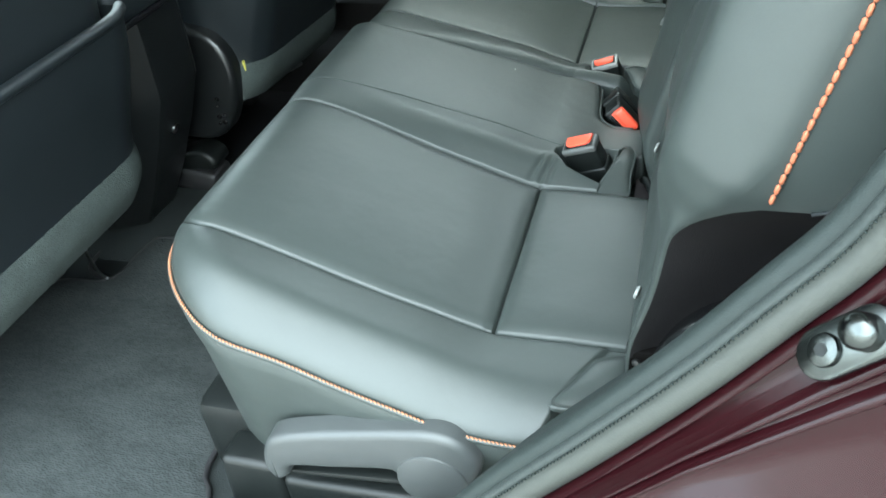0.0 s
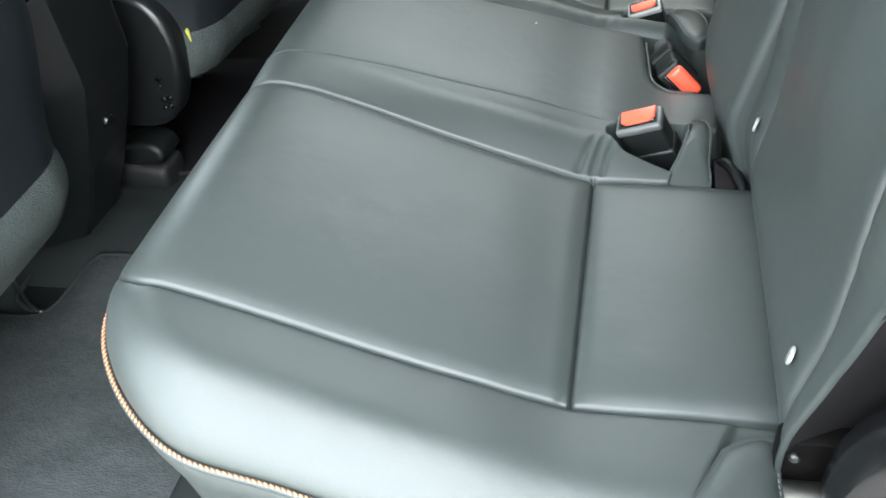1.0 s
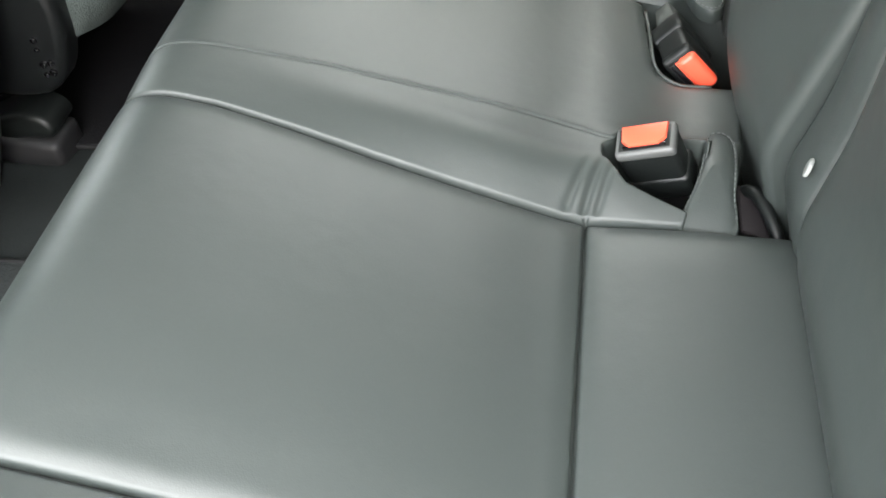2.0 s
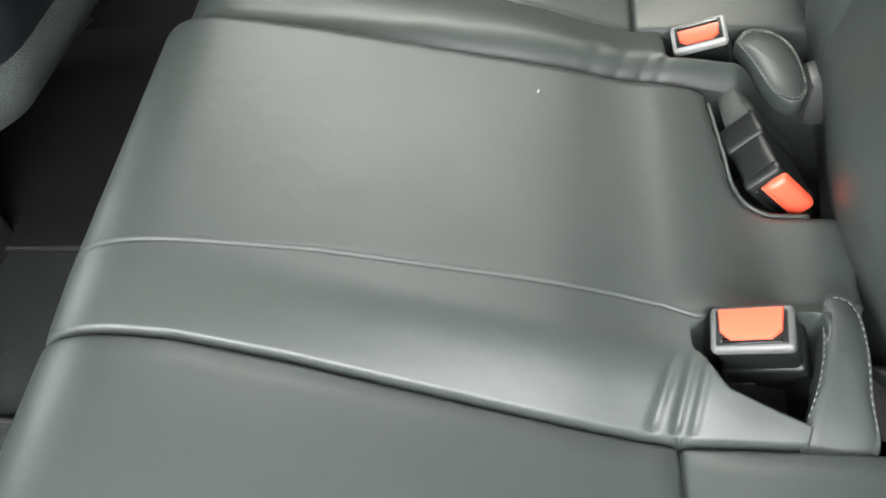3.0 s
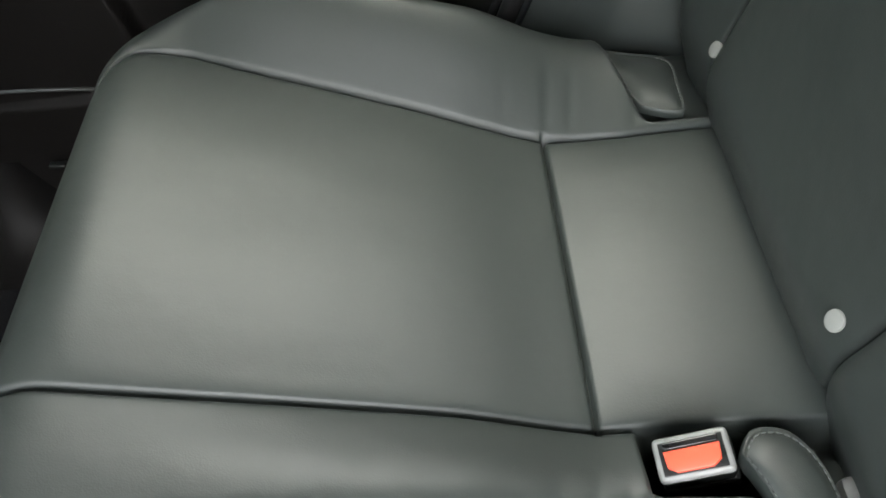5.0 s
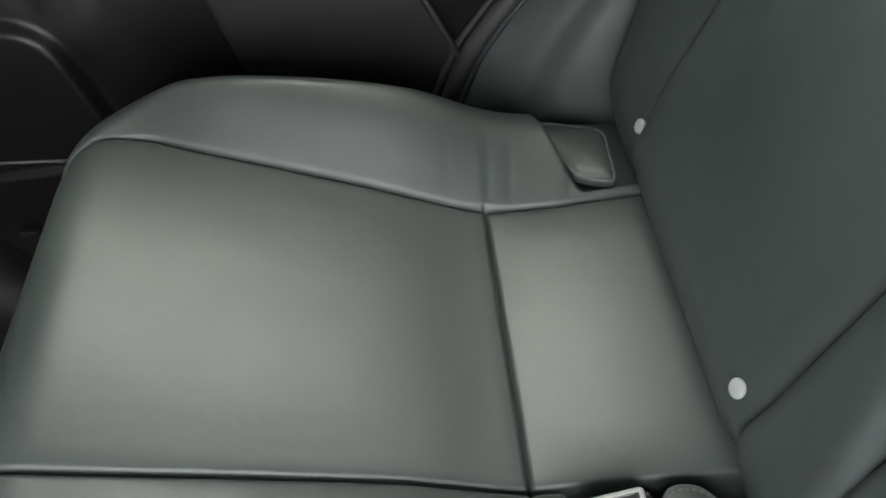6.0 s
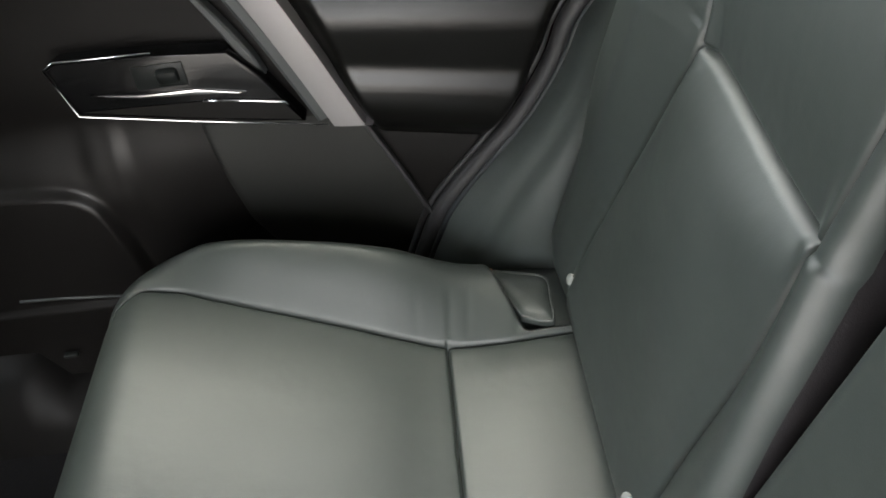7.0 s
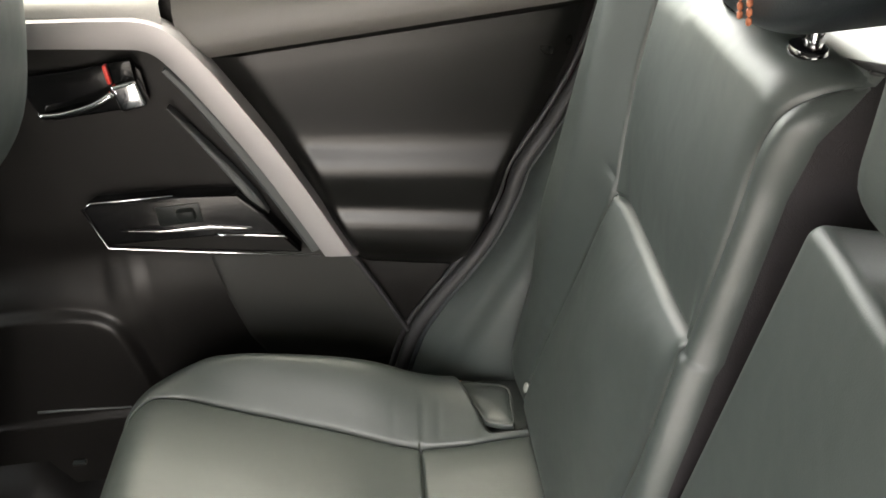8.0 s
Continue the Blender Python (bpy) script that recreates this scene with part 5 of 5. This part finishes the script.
jamb("inner_trim", [(0.05, -0.66), (0.010, -0.70), (-0.008, -0.720), (-0.013, -0.732), (-0.014, -0.739), (-0.012, -0.743), (-0.006, -0.746)], TRIM_DARK, "dark green-grey inner trim of the doorway")
jamb("seal_cover", [(-0.006, -0.746), (-0.0075, -0.750), (-0.0065, -0.755), (-0.003, -0.757), (-0.0015, -0.7555)], SEAL, "grey-green cloth seal cover")
jamb("seal_bulb", arc(0.008, -0.7575, 0.0105, 172, 352, 14), SEAL_PALE, "pale grey rubber seal bulb")
jamb("jamb_step", [(0.0175, -0.760), (0.0185, -0.768), (0.0205, -0.7725), (0.0225, -0.773), (0.0240, -0.770)], PAINT, "painted flange")
jamb("jamb_panel", [(0.0240, -0.770), (0.0250, -0.764), (0.028, -0.763), (0.034, -0.774), (0.0375, -0.782)], PAINT, "painted door jamb")
jamb("jamb_ridge", [(0.0375, -0.782), (0.0385, -0.789), (0.0400, -0.7925), (0.0420, -0.7925), (0.0435, -0.789)], PAINT, "pressed ridge of the jamb")
jamb("jamb_channel", [(0.0435, -0.789), (0.0455, -0.787), (0.0480, -0.790)], PAINT, "shallow painted channel")
jamb("outer_ridge", [(0.0480, -0.790), (0.0490, -0.7975), (0.0505, -0.8005), (0.0525, -0.8005), (0.0540, -0.799)], PAINT, "outer pressed ridge")
jamb("quarter_panel", [(0.0540, -0.799), (0.060, -0.7995), (0.075, -0.806), (0.11, -0.828), (0.20, -0.850), (0.40, -0.870), (0.90, -0.870)], PAINT, "dark red rear quarter panel")
_rib = []
for _i in range(2, len(_O) - 2):
    _d = Vector((_O[_i + 1][0] - _O[_i - 1][0], _O[_i + 1][1] - _O[_i - 1][1])).normalized()
    _rib.append((_O[_i][0] - 0.0030 * _d.y, -0.7580, _O[_i][1] + 0.0030 * _d.x))
part("seal_ribs", stitches("seal_ribs", _rib, 0.0022, 0.0013, TRIM_DARK, 0.0042, 1.2), BODY, "ribbed line of the seal")
_stk = thing("door_striker", "bright steel door striker bolted to the jamb", "door striker", at=(0.303, -0.783, 0.620))
_sx, _sn = Vector((0.66, -0.15, 0.74)).normalized(), Vector((-0.745, -0.48, 0.465))
_sn = (_sn - _sx * _sn.dot(_sx)).normalized()
_stk.rotation_euler = Matrix((_sx, _sn.cross(_sx), _sn)).transposed().to_euler()
_so = [(0.0165 * math.sin(radians(a)) + (0.017 if a < 180 else -0.017), 0.0165 * math.cos(radians(a))) for a in list(range(0, 181, 20)) + list(range(180, 361, 20))]
part("plate", prism("plate", _so, 0.005, STRIKER, lambda a, b, c: (a, b, c), 0.002), _stk)
part("bolt", disc("bolt", 0.0105, 0.005, STRIKER, Matrix.Translation((-0.013, 0, 0.0065)), 0.002, 24), _stk, "steel bolt head")
part("bolt_socket", disc("bolt_socket", 0.0045, 0.002, PLASTIC, Matrix.Translation((-0.013, 0, 0.0085)), 0.0, 6), _stk, "dark hexagon socket")
part("post", tube("post", [(0.015, 0, 0.004), (0.015, 0, 0.016), (0.015, 0, 0.020), (0.015, 0, 0.0215)], [0.0115, 0.0110, 0.0085, 0.0030], STRIKER, 20), _stk, "steel striker post")

# outer sill, roof, pillars and the rest of the shell
SHELL = [("sill_outer", (2.4, 0.10, 0.16), (-0.70, -0.80, -0.02), PAINT), ("sill_far", (3.2, 0.10, 0.20), (-0.40, 0.82, 0.0), PAINT),
         ("b_pillar", (0.14, 0.06, 1.16), (-0.93, -0.80, 0.62), PAINT), ("b_pillar_far", (0.14, 0.05, 1.16), (-0.93, 0.79, 0.62), PLASTIC),
         ("door_front_near", (1.10, 0.06, 0.86), (-1.55, -0.83, 0.48), PAINT), ("door_front_far", (1.10, 0.06, 0.86), (-1.55, 0.83, 0.48), PAINT),
         ("underbody", (3.34, 1.60, 0.05), (-0.39, 0.0, -0.02), RUBBER), ("firewall", (0.08, 1.60, 0.95), (-2.05, 0.0, 0.47), PLASTIC),
         ("dashboard", (0.40, 1.45, 0.30), (-1.85, 0.0, 0.72), PLASTIC), ("tailgate", (0.06, 1.50, 0.90), (1.30, 0.0, 0.47), PLASTIC),
         ("quarter_trim_far", (0.95, 0.06, 0.95), (0.84, 0.80, 0.50), PLASTIC), ("quarter_trim_near", (0.85, 0.06, 0.95), (0.88, -0.70, 0.50), PLASTIC),
         ("c_pillar_far", (0.18, 0.06, 0.36), (0.45, 0.78, 1.10), PLASTIC), ("c_pillar_near", (0.18, 0.06, 0.36), (0.45, -0.76, 1.10), PLASTIC),
         ("d_pillar_far", (0.26, 0.06, 0.36), (1.09, 0.78, 1.10), PLASTIC), ("d_pillar_near", (0.26, 0.06, 0.36), (1.09, -0.76, 1.10), PLASTIC),
         ("tailgate_top", (0.06, 1.40, 0.10), (1.27, 0.0, 1.24), PLASTIC)]
for _n, _s, _c, _m in SHELL:
    part(_n, box(_n, _s, _m, 0.02, _c), BODY)
CEILING = part("ceiling", box("ceiling", (2.9, 1.52, 0.05), HEADLINER, 0.02, (-0.05, 0.0, 1.305)))
tagged(CEILING, "pale grey headliner under the roof", "ceiling", kind="structure")
part("roof_skin", box("roof_skin", (2.95, 1.60, 0.02), PAINT, 0.008, (-0.05, 0.0, 1.345)), BODY)
part("load_cover", box("load_cover", (0.80, 1.30, 0.02), FABRIC, 0.006, (0.86, 0.0, 0.86)), BODY, "black load cover")
part("parcel_floor", box("parcel_floor", (0.95, 1.36, 0.05), FABRIC, 0.01, (0.82, 0.0, 0.30)), BODY)

for _n, _lab, _q in (("window_2", "windscreen of tinted glass", [(-2.0, -0.70, 0.88), (-2.0, 0.70, 0.88), (-1.46, 0.64, 1.30), (-1.46, -0.64, 1.30)]),
                     ("window_3", "front door window of tinted glass", [(-1.98, 0.80, 0.90), (-1.0, 0.80, 0.90), (-1.0, 0.74, 1.30), (-1.48, 0.74, 1.30)]),
                     ("window_4", "front door window of tinted glass", [(-1.98, -0.80, 0.90), (-1.0, -0.80, 0.90), (-1.0, -0.74, 1.30), (-1.48, -0.74, 1.30)]),
                     ("window_5", "rear quarter window of clear glass", [(0.53, 0.79, 0.93), (0.97, 0.79, 0.93), (0.97, 0.77, 1.28), (0.53, 0.77, 1.28)]),
                     ("window_6", "rear quarter window of clear glass", [(0.53, -0.77, 0.93), (0.97, -0.77, 0.93), (0.97, -0.75, 1.28), (0.53, -0.75, 1.28)]),
                     ("window_7", "rear window of clear glass", [(1.30, -0.66, 0.93), (1.30, 0.66, 0.93), (1.27, 0.66, 1.19), (1.27, -0.66, 1.19)])):
    _w = tagged(new(_n), _lab, "window", kind="structure")
    part("pane", mesh("pane", _q, [(0, 1, 2, 3)], FRONT_GLASS if _n in ("window_2", "window_3", "window_4") else REAR_GLASS, smooth=False), _w)
for _y in (-0.74, 0.74):
    part("a_pillar", tube("a_pillar", [(-2.05, _y * 1.06, 0.86), (-1.75, _y * 1.02, 1.10), (-1.45, _y * 0.97, 1.31)], 0.05, PLASTIC, 10), BODY)

# ---- ground outside ----
GROUND = part("ground", mesh("ground", [(-300, -300, -0.42), (300, -300, -0.42), (300, 300, -0.42), (-300, 300, -0.42)], [(0, 1, 2, 3)], ASPHALT, smooth=False))
tagged(GROUND, "pale concrete ground outside the car", "ground", kind="structure")
# unseen walls added round the car to hold back light from the low sky
for _n, _s, _c in (("sky_block_east", (0.2, 13.0, 3.0), (6.4, 0, 1.08)), ("sky_block_west", (0.2, 13.0, 3.0), (-7.4, 0, 1.08)), ("sky_block_south", (13.6, 0.2, 3.0), (-0.5, -6.4, 1.08)), ("sky_block_north", (13.6, 0.2, 1.3), (-0.5, 6.4, 0.23))):
    tagged(part(_n, box(_n, _s, SKY_BLOCK, 0.02, _c)), "unseen pale wall added to block low sky light", "wall", kind="structure")
